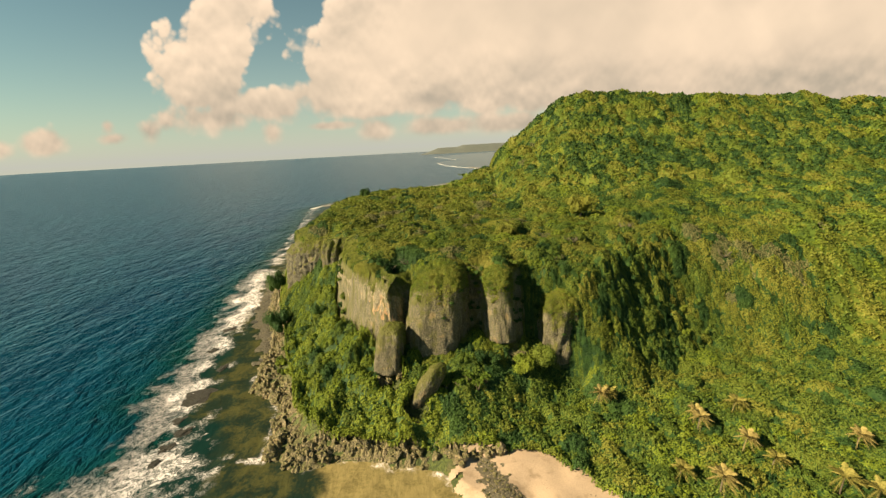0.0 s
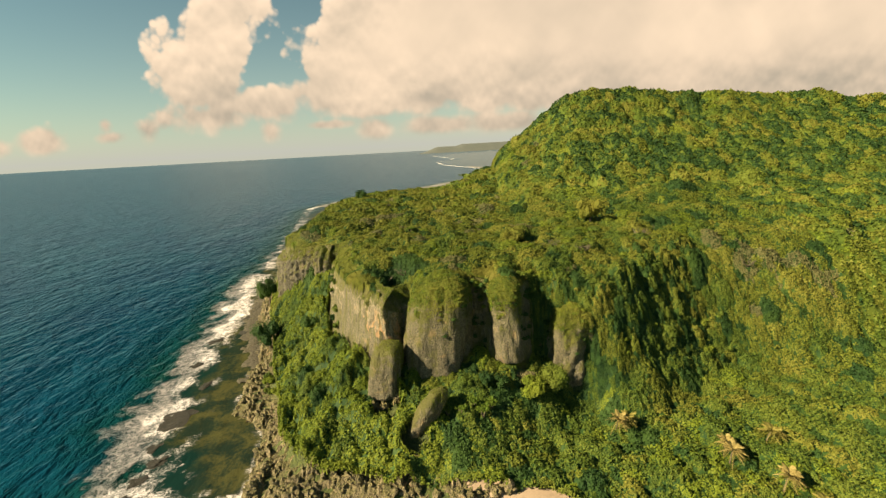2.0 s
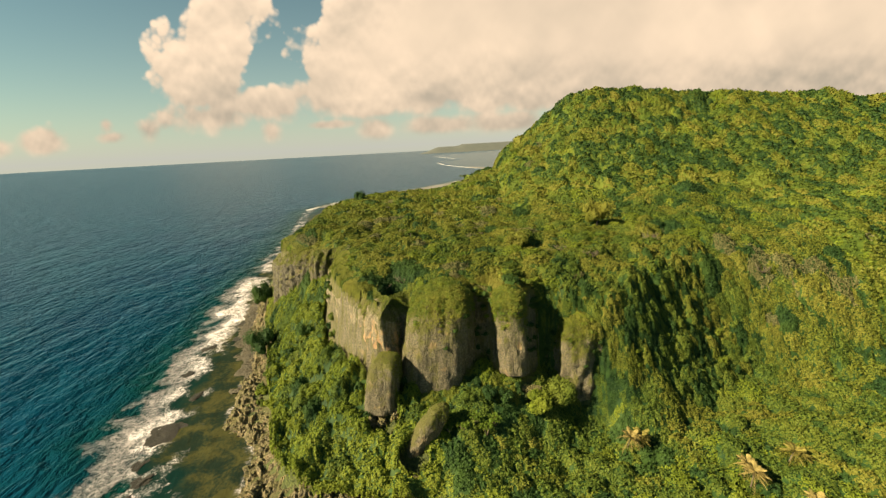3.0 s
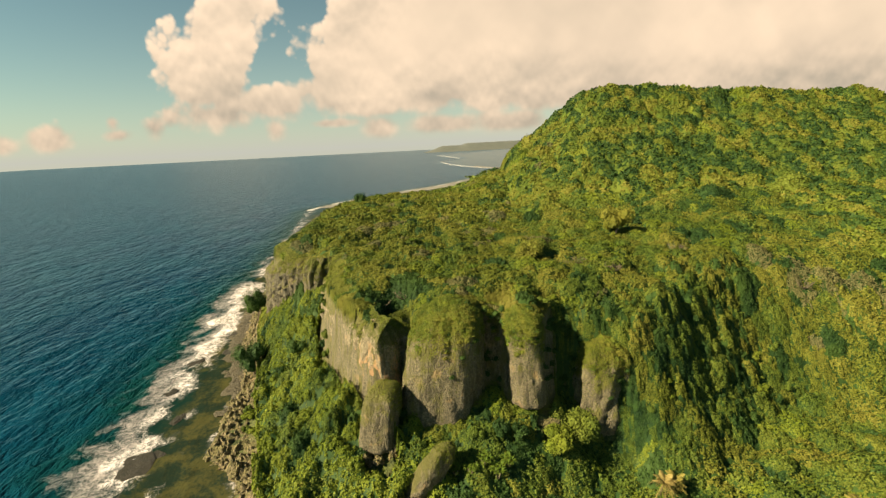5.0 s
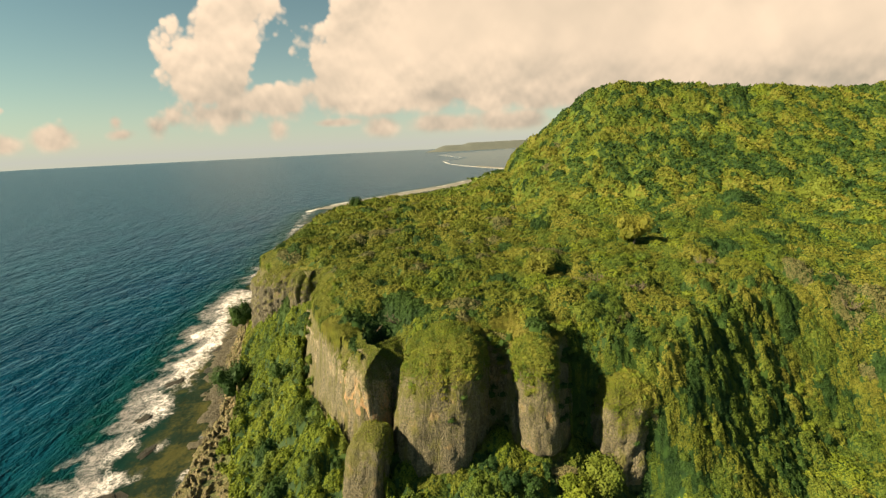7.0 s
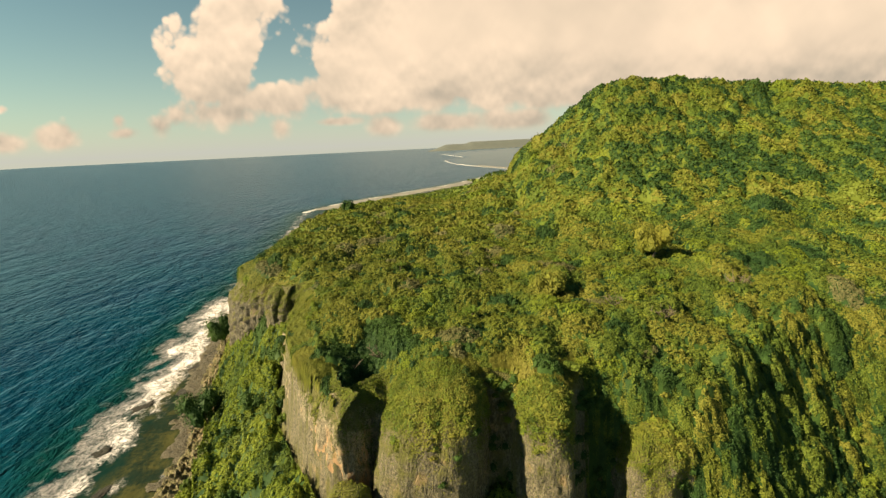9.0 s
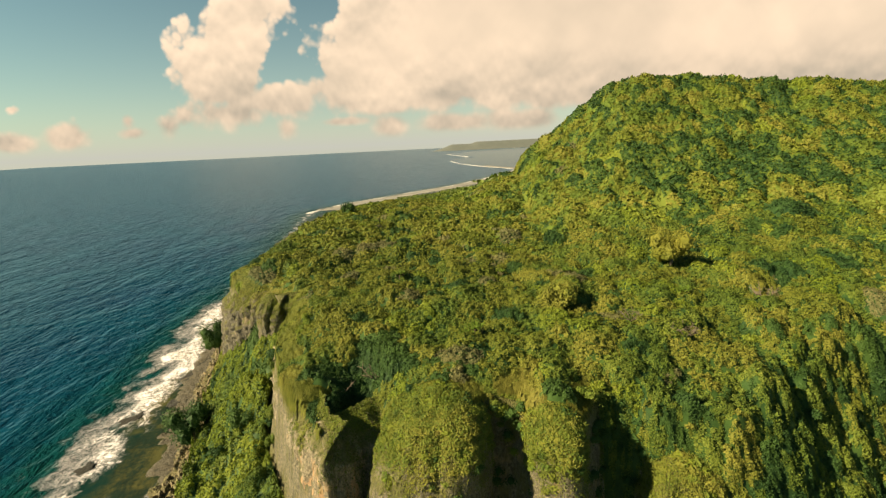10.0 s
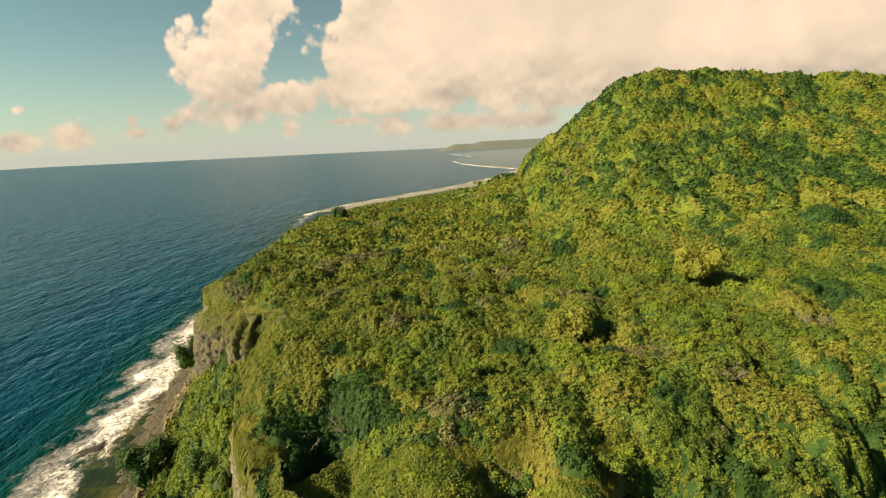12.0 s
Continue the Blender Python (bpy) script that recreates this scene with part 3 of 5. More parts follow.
def canopy():
    """One continuous roof of bush: domes of many sizes, roofed with leaf clumps of five kinds."""
    cell = 0.5
    x0, x1, y0, y1 = -125, 420, 40, 330
    gx, gy = np.arange(x0, x1, cell), np.arange(y0, y1, cell)
    X, Y = np.meshgrid(gx, gy)
    base = land(X, Y)
    gzy, gzx = np.gradient(base, cell)
    st = np.hypot(gzx, gzy)
    inland = side_distance(BUSH_LINE, X, Y)
    rim = -side_distance(RIM, X, Y)
    ok = (inland > 1.0) & (base > 0.8) & ~((st > 1.7) & (X < 21.5) & (Y > 106)& (Y < 215))
    width = np.where(X < -28, 5.5, 3.5) + 2.0 * waves(X, Y, 12, 105)
    turf = (X < 21) & (Y < 240) & (Y > 105) & (rim > -3.2) & (rim < width) & (base > 31)
    ok |= turf & (X < -24) & (base > 36) & (rim > -2.2)
    for cx, cy, cr in CLEAR:
        ok &= np.hypot(X - cx, Y - cy) > cr
    Xw, Yw = X + 0.55 * waves(X, Y, 4.0, 101) + 0.25 * waves(X, Y, 1.8, 103), Y + 0.55 * waves(X, Y, 4.0, 102) + 0.25 * waves(X, Y, 1.8, 104)
    relief, kind = np.zeros(X.shape), np.full(X.shape, 1)
    kinds = list(LEAF)
    zones = [((-112, 50), (125, 200), 1.9, 1, 1.0), ((-112, 50), (125, 200), 3.4, 2, 1.15), ((-112, 200), (230, 325), 2.5, 3, 1.7), ((-112, 200), (230, 325), 5.0, 4, 1.1), ((125, 50), (420, 200), 3.4, 5, 1.2), ((230, 200), (420, 325), 5.0, 6, 1.2)]
    for lo, hi, step, seed, tall in zones:
        cx, cy = scatter(lo, hi, step, seed)
        r = np.random.default_rng(seed + 50)
        n = len(cx)
        pick = 0.33 + 0.40 * r.random(n) + 0.26 * waves(cx, cy, 34, 61) + 0.26 * waves(cx, cy, 11, 62)
        pick -= 0.50 * (1 - ease(cx, -8, 10)) * (1 - ease(land(cx, cy), 23, 31)) + 0.12 * (1 - ease(cy, 95, 112))
        pick += 0.95 * (0.47 - pick) * np.exp(-((cx - 150) / 75) ** 2 - ((cy - 218) / 26) ** 2) + 0.35 * np.exp(-((cx - 108) / 36) ** 2 - ((cy - 140) / 13) ** 2) + 0.55 * (0.52 - pick) * ease(cx, 55, 85) * (1 - ease(cy, 118, 138)) + 0.22 * np.exp(-((cx + 15) / 60) ** 2 - ((cy - 205) / 55) ** 2)
        steep = steepness(cx, cy)
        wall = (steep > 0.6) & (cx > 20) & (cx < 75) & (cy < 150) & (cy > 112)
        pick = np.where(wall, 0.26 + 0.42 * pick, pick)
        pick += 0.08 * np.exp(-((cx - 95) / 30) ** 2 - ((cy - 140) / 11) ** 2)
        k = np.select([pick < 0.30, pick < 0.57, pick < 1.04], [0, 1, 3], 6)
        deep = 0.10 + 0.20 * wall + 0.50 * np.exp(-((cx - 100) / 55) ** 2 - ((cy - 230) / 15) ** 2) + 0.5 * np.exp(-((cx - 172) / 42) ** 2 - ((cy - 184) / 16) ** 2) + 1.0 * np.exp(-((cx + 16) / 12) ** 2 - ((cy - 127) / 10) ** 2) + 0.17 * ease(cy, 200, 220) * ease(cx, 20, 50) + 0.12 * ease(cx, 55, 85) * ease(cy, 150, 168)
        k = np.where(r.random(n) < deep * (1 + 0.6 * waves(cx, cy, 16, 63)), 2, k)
        foot = (cx > -12) & (cx < 50) & (cy < 111)
        k = np.where(foot & (r.random(n) < 0.55), np.where(r.random(n) + 0.3 * waves(cx, cy, 12, 65) < 0.34, 2, 1), k)
        k = np.where((k == 1) & (cx < 20) & (cy > 165) & (r.random(n) < 0.5), 3, k)
        rad = step * (0.55 + 0.45 * r.random(n) + 0.35 * r.random(n) ** 5)
        hgt = rad * (0.30 + 0.46 * r.random(n)) * tall
        if tall > 1.3:
            hgt *= np.where(r.random(n) + 0.35 * waves(cx, cy, 36, 71) > 0.45, 1.0, 0.3)
        hgt = np.where(wall, hgt * 2.2 + 0.8 if step < 2.5 else hgt * 0.8, hgt)
        dr = -side_distance(RIM, cx, cy)
        hgt *= 1 - 0.55 * np.exp(-np.maximum(dr, 0) / 6) * (cx < 24) * (dr > -1)
        below = (cx < -10) & (cy < 178) & (land(cx, cy) < 28)
        hgt *= np.where(below, 2.0, 1.0)
        k = np.where(below & (k > 2), 1, k)
        up = ease(land(cx, cy), 46, 54)
        hgt *= (1 + 0.15 * up) * (1 - 0.42 * (1 - up) * ease(cy, 185, 215))
        k = np.where((0.45 * waves(cx, cy, 42, 64) + 0.35 * r.random(n) > 0.50 - 0.14 * (cy < 230)) & (up > 0.4), 2, np.where((k <= 1) & (up > 0.4) & (r.random(n) < 0.55), 3, k))
        stretch = r.uniform(0.6, 1.4, n)
        m = int(step * 1.7 / cell) + 2
        ii, jj = ((cy - y0) / cell).astype(int), ((cx - x0) / cell).astype(int)
        for a in range(n):
            i0, i1, j0, j1 = max(0, ii[a] - m), min(len(gy), ii[a] + m + 1), max(0, jj[a] - m), min(len(gx), jj[a] + m + 1)
            if i0 >= i1 or j0 >= j1:
                continue
            q = 1 - ((Xw[i0:i1, j0:j1] - cx[a]) ** 2 * stretch[a] + (Yw[i0:i1, j0:j1] - cy[a]) ** 2 / stretch[a]) / rad[a] ** 2
            dome = hgt[a] * np.clip(q, 0, 1) ** 0.62 + 0.25 * tall * (q > 0)
            sub_r, sub_k = relief[i0:i1, j0:j1], kind[i0:i1, j0:j1]
            win = dome > sub_r
            sub_r[win] = dome[win]
            sub_k[win] = k[a]
    relief += 0.26 * waves(X, Y, 2.1, 75) + 0.22 * waves(X, Y, 1.3, 76) + 0.45 * waves(X, Y, 3.6, 77) * ease(Y, 190, 210)
    # low gaps between the domes turn dark: shade put into the leaf colour
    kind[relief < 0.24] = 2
    # long grass rolling over the rim
    fringe = turf & (waves(X, Y, 7, 106) < 0.25)
    relief = np.where(turf, 0.30 + 0.28 * relief, relief)
    kind[fringe] = 5
    roof = base + np.where(ok, relief, 0)
    # a sheet under the leaf clumps; its dark near part paints shaded gaps
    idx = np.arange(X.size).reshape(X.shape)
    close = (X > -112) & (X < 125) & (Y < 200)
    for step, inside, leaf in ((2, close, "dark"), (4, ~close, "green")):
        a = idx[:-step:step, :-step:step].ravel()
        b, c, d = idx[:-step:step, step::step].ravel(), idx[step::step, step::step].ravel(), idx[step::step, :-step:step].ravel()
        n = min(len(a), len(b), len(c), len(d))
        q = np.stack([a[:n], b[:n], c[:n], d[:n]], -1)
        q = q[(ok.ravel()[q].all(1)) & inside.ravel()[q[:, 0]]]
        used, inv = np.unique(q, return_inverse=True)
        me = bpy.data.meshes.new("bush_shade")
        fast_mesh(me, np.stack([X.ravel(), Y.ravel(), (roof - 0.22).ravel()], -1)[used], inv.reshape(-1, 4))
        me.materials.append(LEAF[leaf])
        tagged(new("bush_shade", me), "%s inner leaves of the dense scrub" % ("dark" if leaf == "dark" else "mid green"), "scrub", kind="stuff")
    # the leaf clumps
    gy_, gx_ = np.gradient(roof, cell)
    area = np.minimum(np.sqrt(1 + gx_ ** 2 + gy_ ** 2), 8.0) * ok * cell * cell
    near = (X > -42) & (X < 95) & (Y > 106) & (Y < 178)
    mid = (X > -112) & (X < 125) & (Y < 200)
    dens = np.where(near, 84.0, np.where(mid, 30.0, np.where(X < 240, 7.4, 2.6)))
    size = np.where(near, 0.135, np.where(mid, 0.220, np.where(X < 240, 0.44, 0.85)))
    count = np.random.default_rng(90).poisson(area * dens * np.where(kind == 5, 1.6, 1.0))
    who = np.repeat(np.arange(X.size), count.ravel())
    r = np.random.default_rng(91)
    m = len(who)
    fx, fy = r.uniform(-0.5, 0.5, m) * cell, r.uniform(-0.5, 0.5, m) * cell
    px, py = X.ravel()[who] + fx, Y.ravel()[who] + fy
    sx, sy = gx_.ravel()[who], gy_.ravel()[who]
    pz = roof.ravel()[who] + np.clip(sx, -12, 12) * fx + np.clip(sy, -12, 12) * fy + r.normal(0, 0.10, m) + 0.05
    nor = unit(np.stack([-sx, -sy, np.ones(m)], -1))
    nor = unit(nor + r.normal(size=(m, 3)) * (0.42 + 0.22 * ease(np.hypot(sx, sy), 1.5, 4.0))[:, None])
    t1 = unit(np.cross(nor, r.normal(size=(m, 3))))
    t2 = np.cross(nor, t1)
    s = size.ravel()[who] * (0.55 + 0.9 * r.random(m))
    a, b, bend = t1 * s[:, None], t2 * (s * (0.55 + 0.5 * r.random(m)))[:, None], nor * (s * 0.3)[:, None]
    at = np.stack([px, py, pz], -1)
    blade = kind.ravel()[who] == 5
    fall = unit(np.stack([-sx, -sy, -(sx ** 2 + sy ** 2) - 0.05], -1) + r.normal(size=(m, 3)) * 0.22)
    flat_nor = unit(np.stack([-sx, -sy, np.ones(m)], -1))
    across = unit(np.cross(flat_nor, fall))
    a = np.where(blade[:, None], fall * (0.32 * (0.6 + 0.8 * r.random(m)))[:, None], a)
    b = np.where(blade[:, None], across * 0.055, b)
    bend = np.where(blade[:, None], flat_nor * -0.10, bend)
    tri = np.stack([at - a - bend, at + a * 0.7 - b * 0.8, at + a * 0.5 + b], 1)
    kk = kind.ravel()[who]
    kk = np.where((r.random(m) < 0.06) & (kk < 2), np.array([0, 1, 3, 1, 3])[r.integers(0, 5, m)], kk)
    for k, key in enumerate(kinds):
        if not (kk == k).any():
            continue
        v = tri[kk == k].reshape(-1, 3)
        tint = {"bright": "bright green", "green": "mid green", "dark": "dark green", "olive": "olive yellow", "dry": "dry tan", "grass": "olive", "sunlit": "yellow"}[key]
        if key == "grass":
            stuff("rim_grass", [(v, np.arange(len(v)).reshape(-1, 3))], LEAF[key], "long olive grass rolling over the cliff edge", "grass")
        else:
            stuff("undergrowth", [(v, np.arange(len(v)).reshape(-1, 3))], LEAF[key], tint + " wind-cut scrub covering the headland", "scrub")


def far_bush():
    """Bush on the low land beyond the plateau."""
    x, y = scatter((-150, 330), (200, 1100), 12.0, 6)
    ok = side_distance(BUSH_LINE, x, y) > 14
    x, y = x[ok], y[ok]
    r = np.random.default_rng(66)
    rad = 12 * (0.6 + 0.4 * r.random(len(x)))
    c = np.stack([x, y, land(x, y)], -1)
    stuff("undergrowth", [foliage(c, rad, rad * 0.14, 60, 1.1, 67)], LEAF["green"], "mid green scrub on the low ground beyond", "scrub")


def shore_bush():
    """Bush behind the beach, back the way the walk came from."""
    x, y = scatter((48, -150), (150, 42), 5.5, 16)
    ok = side_distance(BUSH_LINE, x, y) > 1.5
    x, y = x[ok], y[ok]
    rad = 4.6 * (0.6 + 0.5 * np.random.default_rng(68).random(len(x)))
    stuff("undergrowth", [foliage(np.stack([x, y, land(x, y)], -1), rad, rad * 0.5, 90, 0.5, 69)], LEAF["green"], "mid green scrub behind the beach", "scrub")


canopy()
far_bush()
shore_bush()


# ---- beach and far coast ----
def beach_height(x, y):
    return land(x, y) + 0.35 + 0.75 * (1 - ease(y, 52, 64)) * ease(side_distance(COAST, x, y), -1.0, 2.0)


beach = sheet("beach", np.arange(-6, 86, 0.55), np.arange(-140, 93, 0.55), beach_height, SAND,
              keep=lambda X, Y, Z: (side_distance(COAST, X, Y) > -3) & (side_distance(BUSH_LINE, X, Y) < 2.2) & (X > 1.0 - 0.35 * (84 - Y) + 1.2 * waves(X, Y, 5, 98)))
tagged(beach, "pale coral sand beach below the bush", "beach", kind="structure")


def ribbon(name, line, lo, hi, width, height, step, mat, seed):
    """A low uneven bank along a polyline, between two of its points."""
    p = np.array(line[lo:hi], float)
    seg = np.hypot(*np.diff(p, axis=0).T)
    s = np.concatenate([[0], np.cumsum(seg)])
    t = np.arange(0, s[-1], step)
    x, y = np.interp(t, s, p[:, 0]), np.interp(t, s, p[:, 1])
    dx, dy = np.gradient(x), np.gradient(y)
    n = np.hypot(dx, dy) + 1e-9
    nx, ny = dy / n, -dx / n
    r = np.random.default_rng(seed)
    w = width * np.clip(0.25 + 1.0 * waves(t, t * 0, 90, seed), 0.06, 1.4) * (0.5 + r.random(len(t)))
    mid = width * 0.6 * waves(t, t * 0 + 5, 60, seed + 1)
    prof = [(-1.0, -0.3), (-0.5, 0.6), (0.0, 1.0), (0.45, 0.5), (1.0, -0.3)]
    V = np.stack([np.stack([x + nx * (mid + w * a), y + ny * (mid + w * a), height * b * (0.6 + 0.7 * r.random(len(t)))], -1) for a, b in prof], 1)
    k = len(prof)
    i = (np.arange(len(t) - 1)[:, None] * k + np.arange(k - 1)[None]).ravel()
    me = bpy.data.meshes.new(name)
    fast_mesh(me, V.reshape(-1, 3), np.stack([i, i + 1, i + k + 1, i + k], -1))
    me.materials.append(mat)
    return new(name, me)


def foam_material():
    m, N = material("foam")
    pos = N.add("ShaderNodeNewGeometry").outputs["Position"]
    n = N.noise(pos, 0.5, 6.0, 0.7)
    c = N.mix(N.step(n, 0.35, 0.6), (0.30, 0.33, 0.32), (0.55, 0.53, 0.50))
    N.add("ShaderNodeOutputMaterial", {0: N.add("ShaderNodeBsdfPrincipled", {"Base Color": c, "Roughness": 0.9})})
    return m


FOAM = foam_material()
tagged(ribbon("surf", REEF_EDGE, 16, 23, 3.4, 0.7, 3.0, FOAM, 3), "white surf breaking along the far reef", "surf", kind="stuff")
tagged(ribbon("surf", COAST, 31, 38, 2.6, 0.8, 3.0, FOAM, 6), "white surf running up the far beach", "surf", kind="stuff")
tagged(ribbon("surf", REEF_EDGE, 22, 28, 4.5, 0.8, 6.0, FOAM, 4), "white surf breaking along the far reef", "surf", kind="stuff")


def flat_material():
    m, N = material("reef_flat")
    pos = N.add("ShaderNodeNewGeometry").outputs["Position"]
    n = N.noise(pos, 0.05, 6.0, 0.65)
    c = N.mix(N.step(n, 0.35, 0.65), (0.120, 0.120, 0.100), (0.21, 0.20, 0.165))
    N.add("ShaderNodeOutputMaterial", {0: N.add("ShaderNodeBsdfPrincipled", {"Base Color": c, "Roughness": 0.6})})
    return m


def flat_keep(X, Y, Z):
    return (side_distance(REEF_EDGE, X, Y) > 1) & (side_distance(REEF_EDGE, X, Y) < 24) & (side_distance(COAST, X, Y) < 8) & (Y > 578)


flat = sheet("reef_flat", np.arange(-200, 420, 6.0), np.arange(320, 1330, 7.0), lambda X, Y: 0.35 + 0.1 * waves(X, Y, 30, 8), flat_material(), keep=flat_keep)
tagged(flat, "pale brown reef flat along the far shore", "reef flat", kind="structure")


# bush colour greyed and paled to stand in for distance haze
def hazed_far_material():
    m, N = material("far_bush")
    pos = N.add("ShaderNodeNewGeometry").outputs["Position"]
    c = N.mix(N.noise(pos, 0.02, 5.0), (0.060, 0.072, 0.066), (0.086, 0.096, 0.084))
    N.add("ShaderNodeOutputMaterial", {0: N.add("ShaderNodeBsdfPrincipled", {"Base Color": c, "Roughness": 0.95})})
    return m


HAZED_FAR = hazed_far_material()


def far_land():
    """The low headland on the horizon, with distance haze in its colour."""
    def height(X, Y):
        rise = ease(X, -190, -20) * (0.75 + 0.25 * ease(X, 120, 180)) * ease(Y, 3380, 3470) * (1 - ease(X, 1500, 2600) * 0.3)
        return 56 * rise + 2.0 * waves(X, Y, 160, 12) * rise - 3 * (1 - ease(X, -240, -170)) - 3 * (1 - ease(Y, 3300, 3390))
    ob = sheet("far_headland", np.arange(-260, 2900, 22.0), np.arange(3280, 3900, 22.0), height, HAZED_FAR)
    tagged(ob, "low dark headland far off on the horizon, haze greyed into its colour", "headland", kind="structure")


far_land()


# ---- bare rock ----
def rock_noise(v, size, seed, flat=1.0):
    return noise.fractal(Vector((v[0] / size, v[1] / size, v[2] / size * flat)) + Vector((seed * 7.3, seed * 3.1, seed)), 0.9, 2.1, 5)


def crease(v, size, seed, flat=1.0):
    """Rounded swellings with sharp clefts between them."""
    return abs(noise.noise(Vector((v[0] / size, v[1] / size, v[2] / size * flat)) + Vector((seed * 5.7, seed * 2.3, seed)))) * 2 - 0.5 + 0.25 * rock_noise(v, size * 0.5, seed)


def loft(name, centre, rx, ry, z0, z1, profile, turn=0.0, power=2.6, seed=1, rough=0.9, lean=(0, 0), mat=None, rings=44, segs=64):
    """A rock column: stacked rings with a side profile, grooved downwards and pitted."""
    bm = bmesh.new()
    hs = [i / (rings - 1) for i in range(rings)]
    ph, ps = [a for a, _ in profile], [b for _, b in profile]
    ct, sn = math.cos(radians(turn)), math.sin(radians(turn))
    rows = []
    for h in hs:
        k = float(np.interp(h, ph, ps))
        ring = []
        for j in range(segs):
            a = math.tau * j / segs
            c, s_ = math.cos(a), math.sin(a)
            q = (abs(c) ** power + abs(s_) ** power) ** (-1 / power)
            x, y = rx * k * q * c, ry * k * q * s_
            p = Vector((centre[0] + x * ct - y * sn + lean[0] * h, centre[1] + x * sn + y * ct + lean[1] * h, z0 + (z1 - z0) * h))
            out = Vector((c * ct - s_ * sn, c * sn + s_ * ct, 0))
            d = rock_noise(p, 5.5, seed, 0.25) * 1.1 + crease(p, 3.0, seed + 3, 0.35) * 0.9 + crease(p, 1.2, seed + 5, 0.6) * 0.4
            p += out * d * rough * min(1.0, 0.25 + 1.2 * k)
            p.z += rock_noise(p, 3.0, seed + 9) * 0.5 * rough * h
            ring.append(bm.verts.new(p))
        rows.append(ring)
    for r0, r1 in zip(rows[:-1], rows[1:]):
        for j in range(segs):
            f = bm.faces.new((r0[j], r0[(j + 1) % segs], r1[(j + 1) % segs], r1[j]))
            f.smooth = True
    bm.faces.new(rows[0][::-1])
    bm.faces.new(rows[-1])
    me = bpy.data.meshes.new(name)
    bm.to_mesh(me)
    bm.free()
    me.materials.append(mat or CLIFF)
    return new(name, me)


BULGE = [(0.0, 0.90), (0.06, 0.96), (0.25, 1.0), (0.55, 0.99), (0.78, 0.88), (0.9, 0.70), (0.97, 0.44), (1.0, 0.1)]
COLUMN = [(0.0, 0.95), (0.1, 1.0), (0.6, 0.98), (0.85, 0.9), (0.95, 0.7), (1.0, 0.2)]
UNDERCUT = [(0.0, 0.74), (0.15, 0.76), (0.19, 1.0), (0.6, 1.0), (0.85, 0.93), (0.95, 0.74), (1.0, 0.2)]
for name, c, rx, ry, z0, z1, prof, turn, power, seed, rough, lean, label in [
        ("rock_buttress", (-7.0, 118.4), 9.2, 9.8, 12, 41.5, BULGE, 4, 2.6, 2, 0.6, (5.0, 1.0), "great bulging grey limestone buttress with a mossy crown"),
        ("rock_buttress", (15.7, 117.8), 4.3, 7.2, 13, 39.6, UNDERCUT, -6, 3.0, 4, 0.6, (-1.8, 0.6), "tall grey limestone buttress with an undercut foot"),
        ("rock_buttress", (32.8, 119.4), 6.9, 7.2, 7, 31.4, BULGE, 10, 2.4, 6, 0.9, (-0.5, 0), "squat mossy limestone knob among vines"),
        ("rock_buttress", (-48.4, 167.6), 3.8, 4.4, 20, 39.6, COLUMN, 30, 3.2, 8, 1.0, (0, 0), "upright grey limestone column at the cliff edge")]:
    tagged(loft(name, c, rx, ry, z0, z1, prof, turn, power, seed, rough, lean), label, "rock", group="cliff buttresses")

TOWER = [(0.0, 0.50), (0.14, 0.52), (0.19, 0.94), (0.3, 1.0), (0.7, 0.97), (0.88, 0.86), (0.96, 0.64), (1.0, 0.2)]
tagged(loft("rock_tower", (-19.4, 109.3), 3.9, 4.2, 9.5, 26.6, TOWER, -12, 3.8, 21, 0.45, (2.4, 0.2)), "square block of grey limestone standing off the cliff", "rock")
tagged(loft("leaning_slab", (-11.8, 99.6), 3.4, 2.3, 4.0, 18.6, [(0, 0.35), (0.15, 0.75), (0.4, 1.0), (0.75, 0.95), (0.93, 0.66), (1, 0.15)], 25, 3.0, 23, 0.35, (8.0, 1.2)), "mossy slab of rock leaning in the scrub", "rock")


